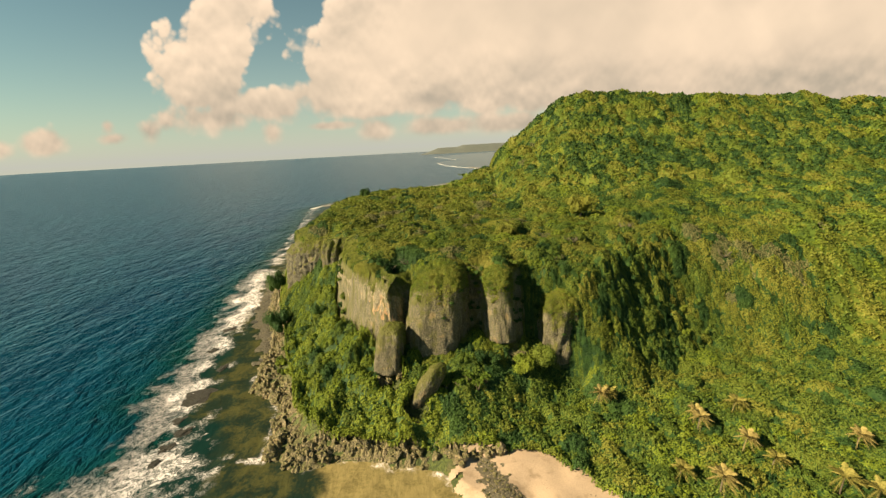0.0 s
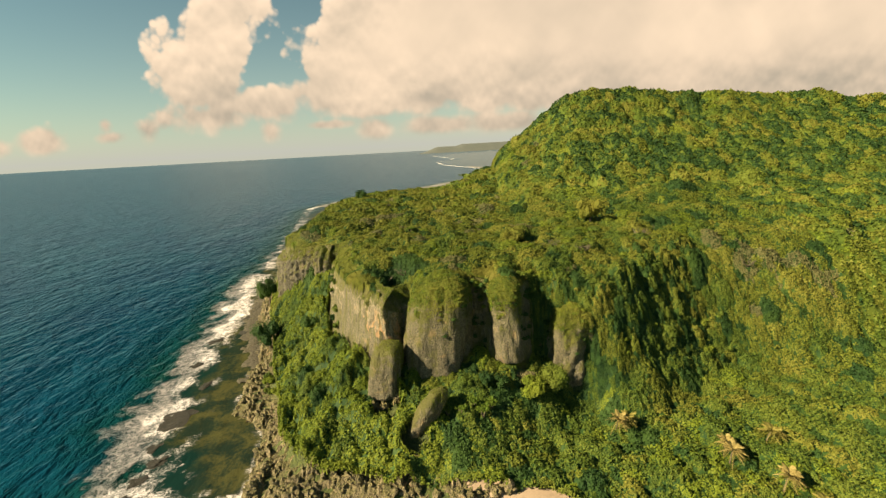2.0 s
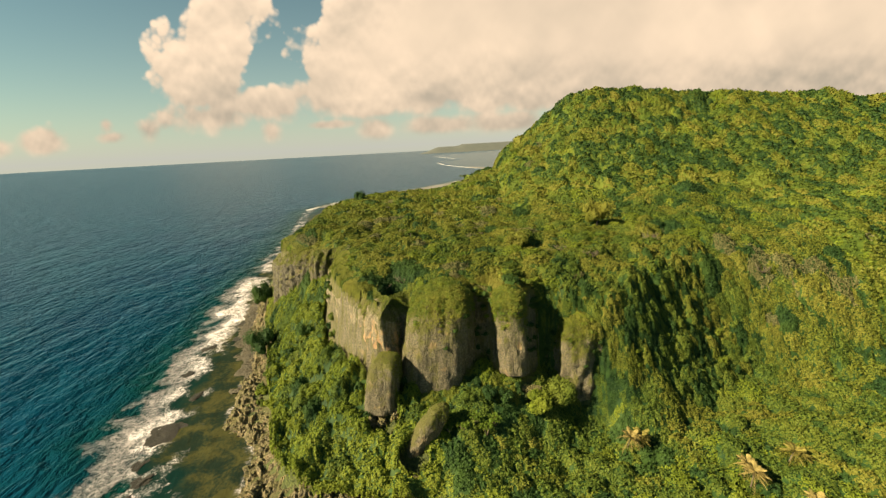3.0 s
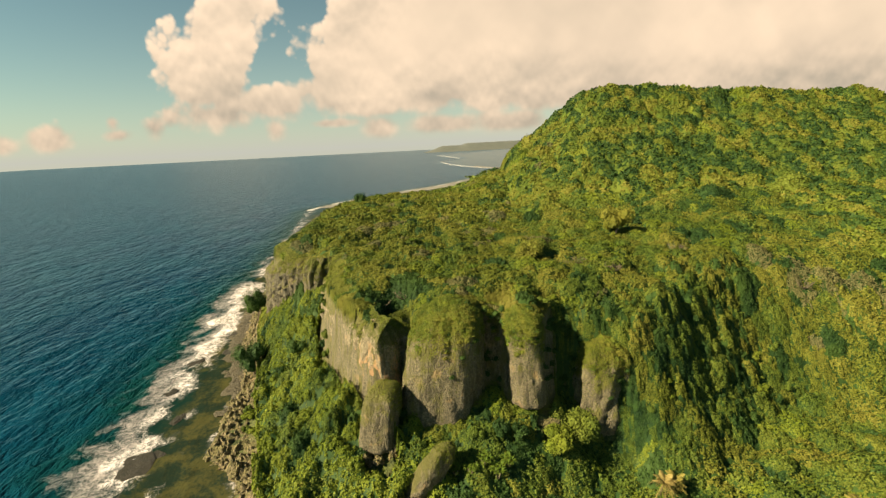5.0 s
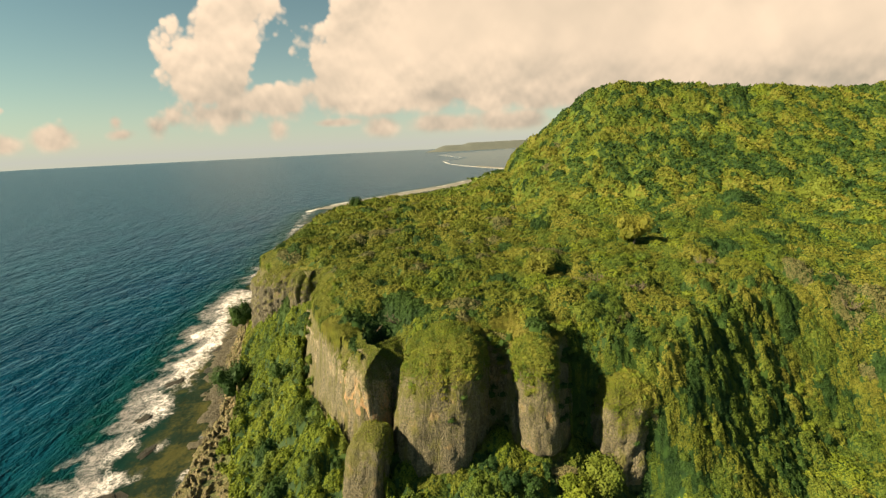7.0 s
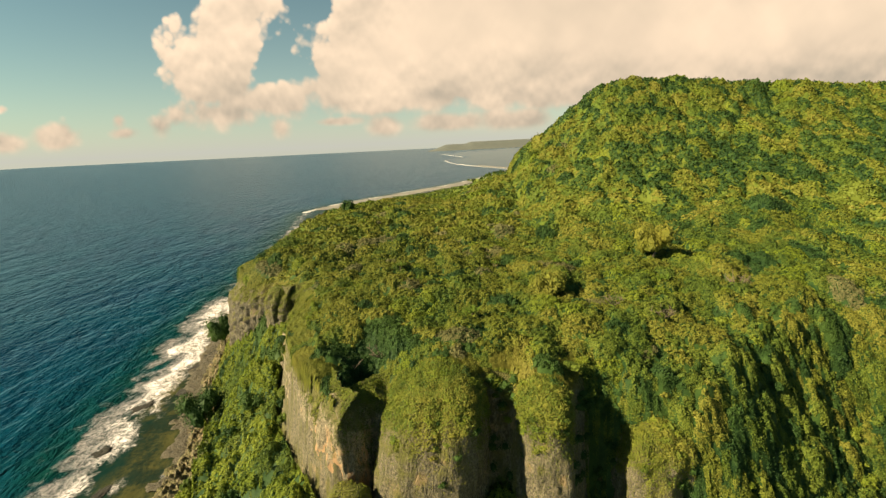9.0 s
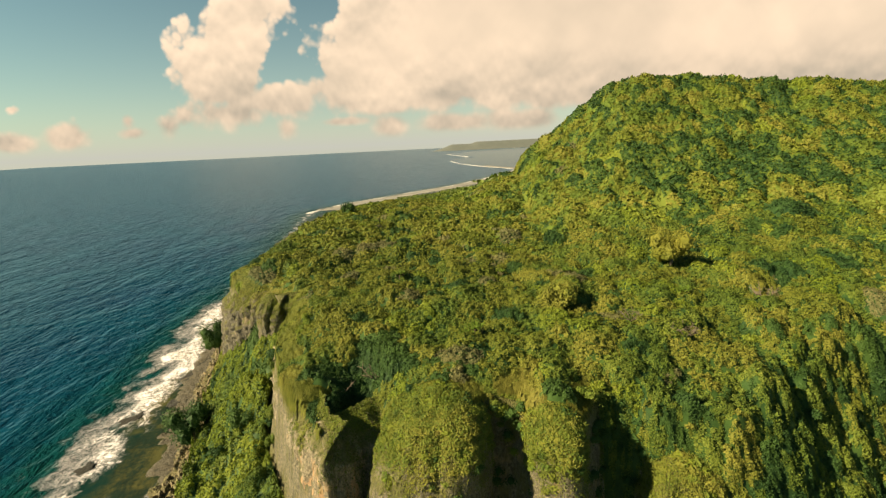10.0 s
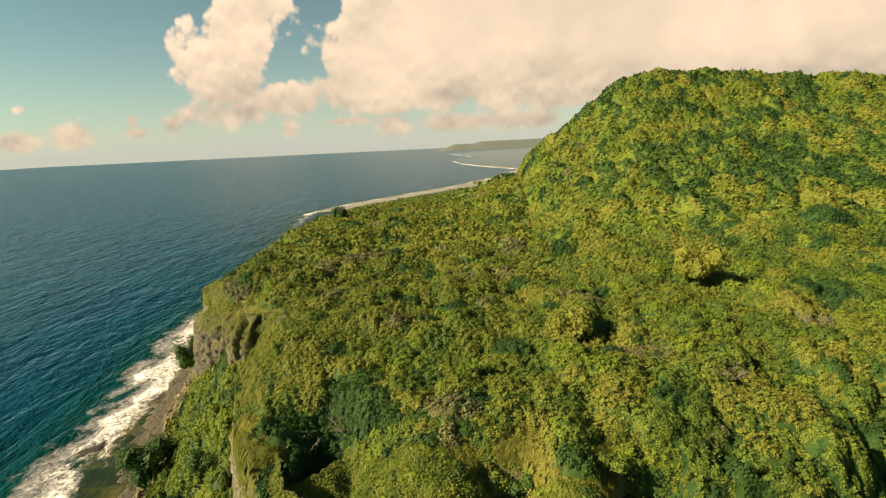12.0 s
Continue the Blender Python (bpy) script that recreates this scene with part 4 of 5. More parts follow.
def rock_wall(name, plan, feet, tops, seed, depth, label, back=4.5):
    """A bare wall along a plan, grooved and pitted, its head rolling back to the turf."""
    p = np.array(plan, float)
    seg = np.hypot(*np.diff(p, axis=0).T)
    s = np.concatenate([[0], np.cumsum(seg)])
    t = np.arange(0, s[-1], 0.5)
    x, y = np.interp(t, s, p[:, 0]), np.interp(t, s, p[:, 1])
    k = np.array([0.25, 0.5, 0.25])
    x[1:-1], y[1:-1] = np.convolve(x, k, "valid"), np.convolve(y, k, "valid")
    dx, dy = np.gradient(x), np.gradient(y)
    n = np.hypot(dx, dy)
    nx, ny = dy / n, -dx / n
    foot, top = np.interp(t, s, feet), np.interp(t, s, tops)
    rows = 50
    bm = bmesh.new()
    grid = []
    for i in range(len(t)):
        col = []
        for j in range(rows):
            h = j / (rows - 1)
            z = foot[i] + (top[i] - foot[i]) * h
            out = 0.6 * math.sin(math.pi * min(1, h * 1.1)) - back * (max(0, h - 0.80) / 0.20) ** 1.6
            q = Vector((x[i], y[i], z))
            d = rock_noise(q, 6.0, seed, 0.2) * 1.0 + crease(q, 3.2, seed + 2, 0.3) * 0.8 + crease(q, 1.2, seed + 4, 0.5) * 0.45 + rock_noise(q, 1.1, seed + 6, 0.15) * 0.25
            q += Vector((nx[i], ny[i], 0)) * (out + d * depth)
            col.append(bm.verts.new(q))
        grid.append(col)
    for a, b in zip(grid[:-1], grid[1:]):
        for j in range(rows - 1):
            bm.faces.new((a[j], b[j], b[j + 1], a[j + 1])).smooth = True
    me = bpy.data.meshes.new(name)
    bm.to_mesh(me)
    bm.free()
    me.materials.append(FACE if name == "cliff_face" else FAR_ROCK)
    return tagged(new(name, me), label, "cliff", kind="structure")


rock_wall("cliff_face", [(-43.2, 160), (-41.8, 154), (-40.2, 148), (-37.8, 142), (-35.0, 137.2), (-32.5, 133.0), (-30.2, 128.6), (-27.4, 124.8), (-23.6, 119.4), (-18.2, 113.2), (-16.4, 114.6), (-13.6, 118.6), (-11.4, 120.8), (-8.0, 121.5)],
          [22, 21, 20, 18, 16, 14, 12, 11, 10, 9, 9, 10, 12, 14], [37.5, 36.5, 35.5, 35.5, 36, 37, 38.4, 39.2, 39.4, 38.2, 37.8, 37.2, 37, 37], 31, 0.8, "sheer grey limestone cliff with rusty breaks")
rock_wall("far_cliff_face", [(-80.5, 212), (-79, 204), (-77.5, 195), (-74.2, 186.5), (-69.2, 180.4), (-63.6, 175.6), (-58.4, 171.4), (-53.4, 168.2), (-48.6, 164.8), (-44.6, 162.8), (-43.0, 164.4), (-41.0, 163.6)],
          [6, 8, 9, 10, 13, 15, 17, 19, 20, 21, 22, 24], [30, 31, 32.5, 33.5, 35, 36.5, 38, 39.2, 39.8, 39.8, 40, 40], 51, 1.9, "ragged grey limestone cliff under grassy turf", 3.6)


# ---- shore rocks ----
def crags(x, y):
    a = 1 - np.abs(waves(x, y, 7, 81))
    b = 1 - np.abs(waves(x, y, 3.2, 82))
    c = waves(x, y, 1.6, 83)
    return 1.7 * a * np.abs(b) + 0.42 * c - 0.2


def shore_ledge():
    def height(X, Y):
        dc = side_distance(COAST, X, Y)
        return np.where(dc > -0.5, land(X, Y) + crags(X, Y) * (0.4 + 0.6 * ease(dc, 0, 2)) * (1 - 0.7 * ease(dc, 6, 11)) - 0.9 * ease(dc, 8, 13), -1.2)
    ob = sheet("shore_ledge", np.arange(-112, 5, 0.55), np.arange(80, 245, 0.55), height, SHORE,
               keep=lambda X, Y, Z: (np.abs(side_distance(COAST, X, Y) - 5.5) < 7) & ~((X > -7) & (Y < 85.6)))
    for f in ob.data.polygons:
        f.use_smooth = False
    tagged(ob, "jagged pitted limestone ledge along the shore", "ledge", kind="structure")


SHORE = rock_material("shore_rock", (0.055, 0.048, 0.025), (0.33, 0.27, 0.150), (0.030, 0.029, 0.016), (0.42, 0.31, 0.17), 0.6, 0.42)
shore_ledge()


def rock_platform():
    """The bare wave-cut shelf between the surf and the ledge, split by joints."""
    def edge(X, Y):
        return side_distance(COAST, X, Y) + 5.5 * ease(Y, 136, 160) + 2.2 * waves(X, Y, 16, 84) + 1.2 * waves(X, Y, 5, 85)
    def height(X, Y):
        joint = np.exp(-(waves(X, Y, 13, 86) / 0.10) ** 2) + 0.7 * np.exp(-(waves(X, Y, 7, 87) / 0.10) ** 2)
        return 0.75 * ease(edge(X, Y), 0, 1.4) + 0.14 * waves(X, Y, 9, 88) + 0.05 * waves(X, Y, 2.2, 89) - 0.5 * joint - 0.15
    ob = sheet("rock_platform", np.arange(-118, -60, 0.6), np.arange(138, 246, 0.6), height, PLATFORM, keep=lambda X, Y, Z: (edge(X, Y) > -0.4) & (side_distance(COAST, X, Y) < 2.5))
    tagged(ob, "flat tan wave-cut rock shelf beside the surf", "rock shelf", kind="structure")


PLATFORM = rock_material("shelf_rock", (0.045, 0.041, 0.026), (0.130, 0.113, 0.072), (0.030, 0.030, 0.020), (0.20, 0.17, 0.10))
rock_platform()


def boulder_mesh(seed, mat, flat=0.7, detail=4):
    bm = bmesh.new()
    bmesh.ops.create_icosphere(bm, subdivisions=detail, radius=1.0)
    for v in bm.verts:
        c = v.co.copy()
        d = 0.85 + 0.45 * crease(c, 1.1, seed) + 0.30 * crease(c, 0.45, seed + 2) + 0.08 * rock_noise(c, 0.2, seed)
        v.co = Vector((c.x * d, c.y * d, c.z * d * flat))
    for f in bm.faces:
        f.smooth = False
    me = bpy.data.meshes.new("boulder")
    bm.to_mesh(me)
    bm.free()
    me.materials.append(mat)
    return me


BOULDERS = [boulder_mesh(40 + i, SHORE, 0.65 + 0.1 * (i % 3), 3) for i in range(6)]


def shore_rocks():
    r = random.Random(5)
    p = [(16, 85.6), (6, 85.6), (-4, 85.6), (-9, 85.0)] + COAST[10:30]
    for (ax, ay), (bx, by) in zip(p[:-1], p[1:]):
        n = int(math.hypot(bx - ax, by - ay) / 1.7)
        for k in range(n):
            t = r.random()
            x, y = ax + (bx - ax) * t, ay + (by - ay) * t
            nx, ny = (by - ay), -(bx - ax)
            ln = math.hypot(nx, ny)
            off = r.uniform(0.3, 4.5) if ax < -8 else r.uniform(-0.6, 1.0)
            x, y = x + nx / ln * off, y + ny / ln * off
            ob = new("shore_rock", BOULDERS[r.randrange(6)])
            size = r.uniform(0.7, 1.9) * (1.1 if ay < 120 else 0.8)
            ob.matrix_world = pose(x, y, float(land(x, y)) + 0.1 * size, r.uniform(-15, 15), r.uniform(-15, 15), r.uniform(0, 360)) @ Matrix.Diagonal((size, size * r.uniform(0.7, 1.2), size * r.uniform(0.8, 1.3), 1))
            tagged(ob, "jagged brown limestone rock on the shore", "rock", group="shore rocks")


shore_rocks()
big = new("boulder", BOULDERS[2])
big.matrix_world = pose(0.3, 84.2, 2.2, 8, -10, 30) @ Matrix.Diagonal((2.6, 2.2, 3.3, 1))
tagged(big, "tall grey boulder at the edge of the sand", "boulder")


def cliff_foot_rocks():
    """Blocks the tower stands on, and the pale ledge under the undercut buttress."""
    for x, y, w, d, h, turn, label in [(-21.2, 105.6, 1.5, 1.2, 1.9, 20, "broken limestone block under the square tower"), (-18.6, 105.0, 1.2, 1.1, 1.7, 75, "broken limestone block under the square tower"),
                                       (-15.8, 106.0, 1.4, 1.2, 2.1, 140, "broken limestone block under the square tower"), (-13.6, 104.6, 1.0, 0.9, 1.5, 200, "broken limestone block beside the leaning slab"),
                                       (18.2, 110.4, 3.4, 1.5, 0.8, 5, "pale flat ledge under the undercut buttress")]:
        ob = new("fallen_rock", BOULDERS[(int(turn) // 5) % 6])
        ob.matrix_world = pose(x, y, float(land(x, y)) + 0.55 * h, 0, 0, turn) @ Matrix.Diagonal((w, d, h, 1))
        tagged(ob, label, "rock")


cliff_foot_rocks()


def on_gravel(x, y):
    """The dark stony strip down the middle of the sand."""
    along = np.clip((84 - y) / 12, 0, 1.4)
    return 1 - np.abs(x - (6.0 + 3.2 * along)) / (2.0 + 3.2 * along) + 0.35 * waves(x, y, 4, 95) + 0.2 * waves(x, y, 1.6, 96) - 3 * (y > 84.5) - 1.3 * (1 - ease(y, 67, 73))


def gravel_material():
    m, N = material("beach_gravel")
    pos = N.add("ShaderNodeNewGeometry").outputs["Position"]
    n = N.noise(pos, 4.5, 6.0, 0.75)
    c = N.mix(N.step(n, 0.36, 0.62), (0.020, 0.020, 0.012), (0.135, 0.115, 0.070))
    bump = N.add("ShaderNodeBump", {"Height": n, "Strength": 1.0, "Distance": 0.25})
    N.add("ShaderNodeOutputMaterial", {0: N.add("ShaderNodeBsdfPrincipled", {"Base Color": c, "Roughness": 0.85, "Normal": bump})})
    return m


gravel = sheet("beach_gravel", np.arange(-2, 20, 0.3), np.arange(66, 86, 0.3), lambda X, Y: beach_height(X, Y) + 0.05 + 0.07 * waves(X, Y, 0.9, 97), gravel_material(), keep=lambda X, Y, Z: on_gravel(X, Y) > 0.25)
tagged(gravel, "dark gravel and weed strewn over the sand", "gravel", kind="stuff")


def beach_rocks():
    r = random.Random(15)
    done = 0
    while done < 90:
        x, y = r.uniform(-1, 19), r.uniform(66, 84.5)
        f = float(on_gravel(np.array([x]), np.array([y]))[0])
        if f < (0.2 if done > 14 else -0.4):
            continue
        ob = new("beach_rock", BOULDERS[r.randrange(6)])
        size = r.uniform(0.16, 0.5) * (1.5 if r.random() < 0.15 else 1.0)
        ob.matrix_world = pose(x, y, float(land(x, y)) + 0.42, 0, 0, r.uniform(0, 360)) @ Matrix.Diagonal((size, size * 0.8, size * 0.6, 1))
        tagged(ob, "small weathered rock lying on the beach", "rock", group="beach rocks")
        done += 1


beach_rocks()


def reef_slabs():
    """Dark slabs awash at the outer edge of the shelf."""
    me = [boulder_mesh(70 + i, REEF, 0.5, 3) for i in range(4)]
    r = random.Random(9)
    for (x, y), size in [((-84, 107), 3.6), ((-80, 96), 3.4), ((-86, 119), 8.0), ((-80, 101.5), 4.2), ((-92, 138), 4.5), ((-103, 152), 3.2), ((-106, 172), 5.0), ((-103, 195), 5.5), ((-98, 180), 5.0),
                         ((-104, 205), 6.0), ((-109, 225), 5.0), ((-90, 88), 2.4), ((-80, 90), 2.6), ((-112, 240), 5.0)]:
        ob = new("reef_rock", me[r.randrange(4)])
        ob.matrix_world = pose(x + 5 * (y > 130) + 2, y, -0.15, r.uniform(-3, 3), r.uniform(-3, 3), r.uniform(40, 80)) @ Matrix.Diagonal((size * 0.8, size * r.uniform(0.4, 0.75), 1.0, 1))
        tagged(ob, "flat dark reef rock awash in foam", "rock", group="reef rocks")


reef_slabs()


# ---- single plants ----
def part(name, data, mat, parent, label=""):
    """One mesh under a thing; data is a bmesh, or arrays of points and triangles."""
    me = bpy.data.meshes.new(name)
    if isinstance(data, bmesh.types.BMesh):
        data.to_mesh(me)
        data.free()
    else:
        fast_mesh(me, data[0], data[1], smooth=False)
    me.materials.append(mat)
    ob = new(name, me)
    ob.parent = parent
    return tagged(ob, label) if label else ob


def tube(bm, pts, r0, r1, segs=6):
    """A tapered limb along points."""
    rows = []
    for i, p in enumerate(pts):
        p = Vector(p)
        d = (Vector(pts[min(i + 1, len(pts) - 1)]) - Vector(pts[max(i - 1, 0)])).normalized()
        side = d.cross(Vector((0.3, 0.9, 0.2))).normalized()
        up = side.cross(d)
        r = r0 + (r1 - r0) * i / (len(pts) - 1)
        rows.append([bm.verts.new(p + (side * math.cos(math.tau * k / segs) + up * math.sin(math.tau * k / segs)) * r) for k in range(segs)])
    for a, b in zip(rows[:-1], rows[1:]):
        for k in range(segs):
            bm.faces.new((a[k], a[(k + 1) % segs], b[(k + 1) % segs], b[k])).smooth = True
    bm.faces.new(rows[0][::-1])
    bm.faces.new(rows[-1])


def bark_material(name, a, b):
    m, N = material(name)
    pos = N.add("ShaderNodeNewGeometry").outputs["Position"]
    n = N.noise(N.add("ShaderNodeMapping", {"Vector": pos, "Scale": (1, 1, 0.25)}), 9.0, 5.0, 0.65)
    bump = N.add("ShaderNodeBump", {"Height": n, "Strength": 0.6, "Distance": 0.03})
    N.add("ShaderNodeOutputMaterial", {0: N.add("ShaderNodeBsdfPrincipled", {"Base Color": N.mix(n, a, b), "Roughness": 0.9, "Normal": bump})})
    return m


BARK = bark_material("bark", (0.055, 0.045, 0.028), (0.13, 0.105, 0.07))
DEAD = bark_material("dead_wood", (0.06, 0.05, 0.032), (0.14, 0.115, 0.08))


def tree(r, radius, height, leaf, label, category="tree", seed=1, subs=7, leaves=260, lean=0.0, name="tree"):
    """Trunk, spreading limbs, and a crown of several uneven clumps. Stands at the origin."""
    thing = new(name)
    bm = bmesh.new()
    fork = height * 0.35
    tube(bm, [(0, 0, -0.6), (0.05 * radius, 0, fork * 0.5), (0.1 * radius + lean * 0.3, 0, fork)], 0.09 * radius, 0.06 * radius)
    part("trunk", bm, BARK, thing)
    cs, rs, hs = [], [], []
    for k in range(subs):
        a = math.tau * k / subs + r.uniform(-0.4, 0.4)
        d = radius * r.uniform(0.35, 0.7) if k else 0.0
        c = (math.cos(a) * d + lean, math.sin(a) * d, height * r.uniform(0.40, 0.76))
        cs.append(c), rs.append(radius * r.uniform(0.34, 0.52)), hs.append(height * r.uniform(0.24, 0.36))
        bm = bmesh.new()
        tube(bm, [(0.1 * radius + lean * 0.3, 0, fork * 0.9), (c[0] * 0.5, c[1] * 0.5, (fork + c[2]) * 0.5), (c[0], c[1], c[2] + hs[-1] * 0.4)], 0.045 * radius, 0.015 * radius, 5)
        part("limb", bm, BARK, thing)
    part("crown", foliage(np.array(cs), np.array(rs), np.array(hs), leaves, min(0.22, 0.085 * radius), seed), LEAF[leaf], thing)
    return tagged(thing, label, category)


def bare_tree(r, height, label, name="dead_tree"):
    thing = new(name)
    bm = bmesh.new()
    tube(bm, [(0, 0, -0.5), (0.1, 0, height * 0.3)], 0.05 * height, 0.035 * height)
    part("trunk", bm, DEAD, thing)
    for k in range(8):
        a, up = math.tau * k / 8 + r.uniform(-0.3, 0.3), r.uniform(0.5, 1.2)
        bm = bmesh.new()
        p = Vector((0.1, 0, height * 0.28))
        tip = p + Vector((math.cos(a), math.sin(a), up)).normalized() * height * r.uniform(0.55, 0.85)
        mid = (p + tip) / 2 + Vector((r.uniform(-0.2, 0.2), r.uniform(-0.2, 0.2), -0.15)) * height * 0.3
        tube(bm, [p, mid, tip], 0.028 * height, 0.008 * height, 5)
        for _ in range(5):
            s0 = mid.lerp(tip, r.uniform(0.0, 0.8))
            e = s0 + Vector((r.uniform(-1, 1), r.uniform(-1, 1), r.uniform(0.0, 0.9))).normalized() * height * r.uniform(0.15, 0.3)
            tube(bm, [s0, (s0 + e) / 2 + Vector((0, 0, 0.05)), e], 0.012 * height, 0.005 * height, 4)
        part("branch", bm, DEAD, thing)
    return tagged(thing, label, "dead tree")


def frond_material(name, a, b):
    m, N = material(name)
    g = N.add("ShaderNodeNewGeometry")
    f = N.math("ADD", N.math("MULTIPLY", g.outputs["Random Per Island"], 0.6), N.math("MULTIPLY", N.noise(g.outputs["Position"], 1.5), 0.4))
    c = N.mix(f, a, b)
    p = N.add("ShaderNodeBsdfPrincipled", {"Base Color": c, "Roughness": 0.75, "Specular IOR Level": 0.2})
    t = N.add("ShaderNodeBsdfTranslucent", {"Color": c})
    N.add("ShaderNodeOutputMaterial", {0: N.add("ShaderNodeMixShader", {0: 0.2, 1: p, 2: t})})
    return m


FROND = frond_material("palm_frond", (0.120, 0.125, 0.028), (0.290, 0.240, 0.070))
FROND_DRY = frond_material("palm_frond_dry", (0.180, 0.150, 0.050), (0.360, 0.285, 0.110))
STRAP = frond_material("strap_leaf", (0.04, 0.085, 0.008), (0.11, 0.16, 0.02))


def frond(bm, root, way, length, droop, width):
    """A rib with leaflets hanging off both sides."""
    way = Vector(way).normalized()
    side = way.cross(Vector((0, 0, 1))).normalized()
    pts = [root + way * length * t - Vector((0, 0, droop * length * t * t)) for t in (0, 0.25, 0.5, 0.75, 1.0)]
    tube(bm, pts, 0.05, 0.015, 4)
    n = 19
    for k in range(1, n):
        t = k / n
        q = root + way * length * t - Vector((0, 0, droop * length * t * t))
        w = width * math.sin(math.pi * (0.12 + 0.86 * t)) ** 0.7
        for sgn in (-1, 1):
            e = q + side * sgn * w + way * w * 0.6 - Vector((0, 0, 0.45 * w))
            a = bm.verts.new(q - way * 0.03)
            b = bm.verts.new(q + way * 0.06)
            m1 = bm.verts.new((q + e) / 2 + way * 0.05 + Vector((0, 0, 0.05)))
            bm.faces.new((a, b, m1))
            bm.faces.new((a, m1, bm.verts.new(e)))


def palm(r, height, label, mat):
    thing = new("palm_tree")
    bm = bmesh.new()
    bend = r.uniform(0.2, 0.8)
    tube(bm, [(0, 0, -0.5), (bend * 0.15, 0, height * 0.4), (bend * 0.5, 0, height * 0.75), (bend, 0, height)], 0.16, 0.10, 8)
    part("trunk", bm, BARK, thing)
    top = Vector((bend, 0, height))
    for k in range(26):
        a = math.tau * k * 0.381966 + r.uniform(-0.3, 0.3)
        up = 1.5 - 1.9 * k / 26 + r.uniform(-0.2, 0.2)
        bm = bmesh.new()
        frond(bm, top, (math.cos(a) + 0.35, math.sin(a), up), r.uniform(2.2, 3.5), r.uniform(0.35, 0.85), 0.62)
        part("frond", bm, mat, thing)
    return tagged(thing, label, "palm tree", group="palms on the beach flat")


def stand(thing, x, y, turn=0.0, size=1.0, sink=0.0):
    thing.matrix_world = pose(x, y, float(land(x, y)) - sink, 0, 0, turn) @ Matrix.Scale(size, 4)
    return thing


def place_palms():
    r = random.Random(12)
    kinds = [palm(r, 4.4, "wind-tossed coconut palm with yellowing fronds", FROND), palm(r, 4.8, "coconut palm with dry tan fronds", FROND_DRY), palm(r, 4.2, "coconut palm swept over by the wind", FROND)]
    first = set()
    for i, (x, y) in enumerate([(40.9, 101.0), (58.3, 88.2), (70.1, 93.6), (64.0, 80.5), (65.9, 74.8), (45.9, 74.1), (52.0, 69.8), (74.4, 68.2), (86.9, 78.4), (78.0, 64.8), (59.0, 91.4), (38.4, 100.2)]):
        k = (0, 1, 2, 1, 2, 2, 1, 0, 1, 0, 1, 1)[i]
        thing = kinds[k] if k not in first else copy_thing(kinds[k], Matrix())
        first.add(k)
        stand(thing, x, y, r.uniform(-25, 25), r.uniform(0.95, 1.2), 0.4)


place_palms()


def place_trees():
    r = random.Random(31)
    for x, y, rad, hgt, leaf, lean, label in [
            (54.2, 169, 5.4, 11.0, "sunlit", 0.8, "broad yellow-green tree standing above the scrub"),
            (21.6, 149.0, 4.4, 5.8, "olive", 0.4, "spreading tree with sparse tan foliage"),
            (-48, 253, 4.2, 7.5, "dark", 0.6, "round dark tree at the plateau's far edge"),
            (-70.0, 157, 6.2, 13.5, "dark", 0.0, "round dark bush on the shore ledge"),
            (-87.5, 201, 5.0, 15.0, "dark", 0.0, "dark bush under the far cliff"),
            (-50.0, 148.5, 4.0, 6.5, "dark", 0.0, "dark tree among bright scrub below the cliff"),
            (26.6, 111.5, 4.6, 7.0, "green", 0.5, "bright green tree at the foot of the cliff"),
            (19.5, 106.4, 3.4, 6.0, "bright", 0.3, "bright green tree at the foot of the cliff"),
            (7.6, 107.0, 1.9, 5.0, "dark", 0.0, "dark upright bush at the foot of the cliff"),
            (11.7, 106.8, 2.0, 5.2, "dark", 0.0, "dark upright bush at the foot of the cliff"),
            (2.5, 106.5, 2.0, 4.4, "green", 0.0, "dark upright bush at the foot of the cliff")]:
        stand(tree(r, rad, hgt, leaf, label, seed=abs(int(x * 3 + y)), subs=12 if rad > 4.3 else 7), x, y, r.uniform(-20, 20))
    for x, y, h, label in [(65.4, 151.3, 5.2, "leafless grey tree with spreading limbs"), (41.0, 135.2, 4.6, "leafless grey-brown tree among the scrub"), (-13.5, 128.5, 4.0, "bare branching shrub at the rim"),
                           (-18.5, 126.0, 3.6, "bare branching shrub at the rim"), (33.5, 140.5, 4.0, "leafless grey-brown tree among the scrub"), (96, 141, 4.5, "leafless grey-brown tree among the scrub")]:
        stand(bare_tree(r, h, label), x, y, r.uniform(0, 360))


place_trees()


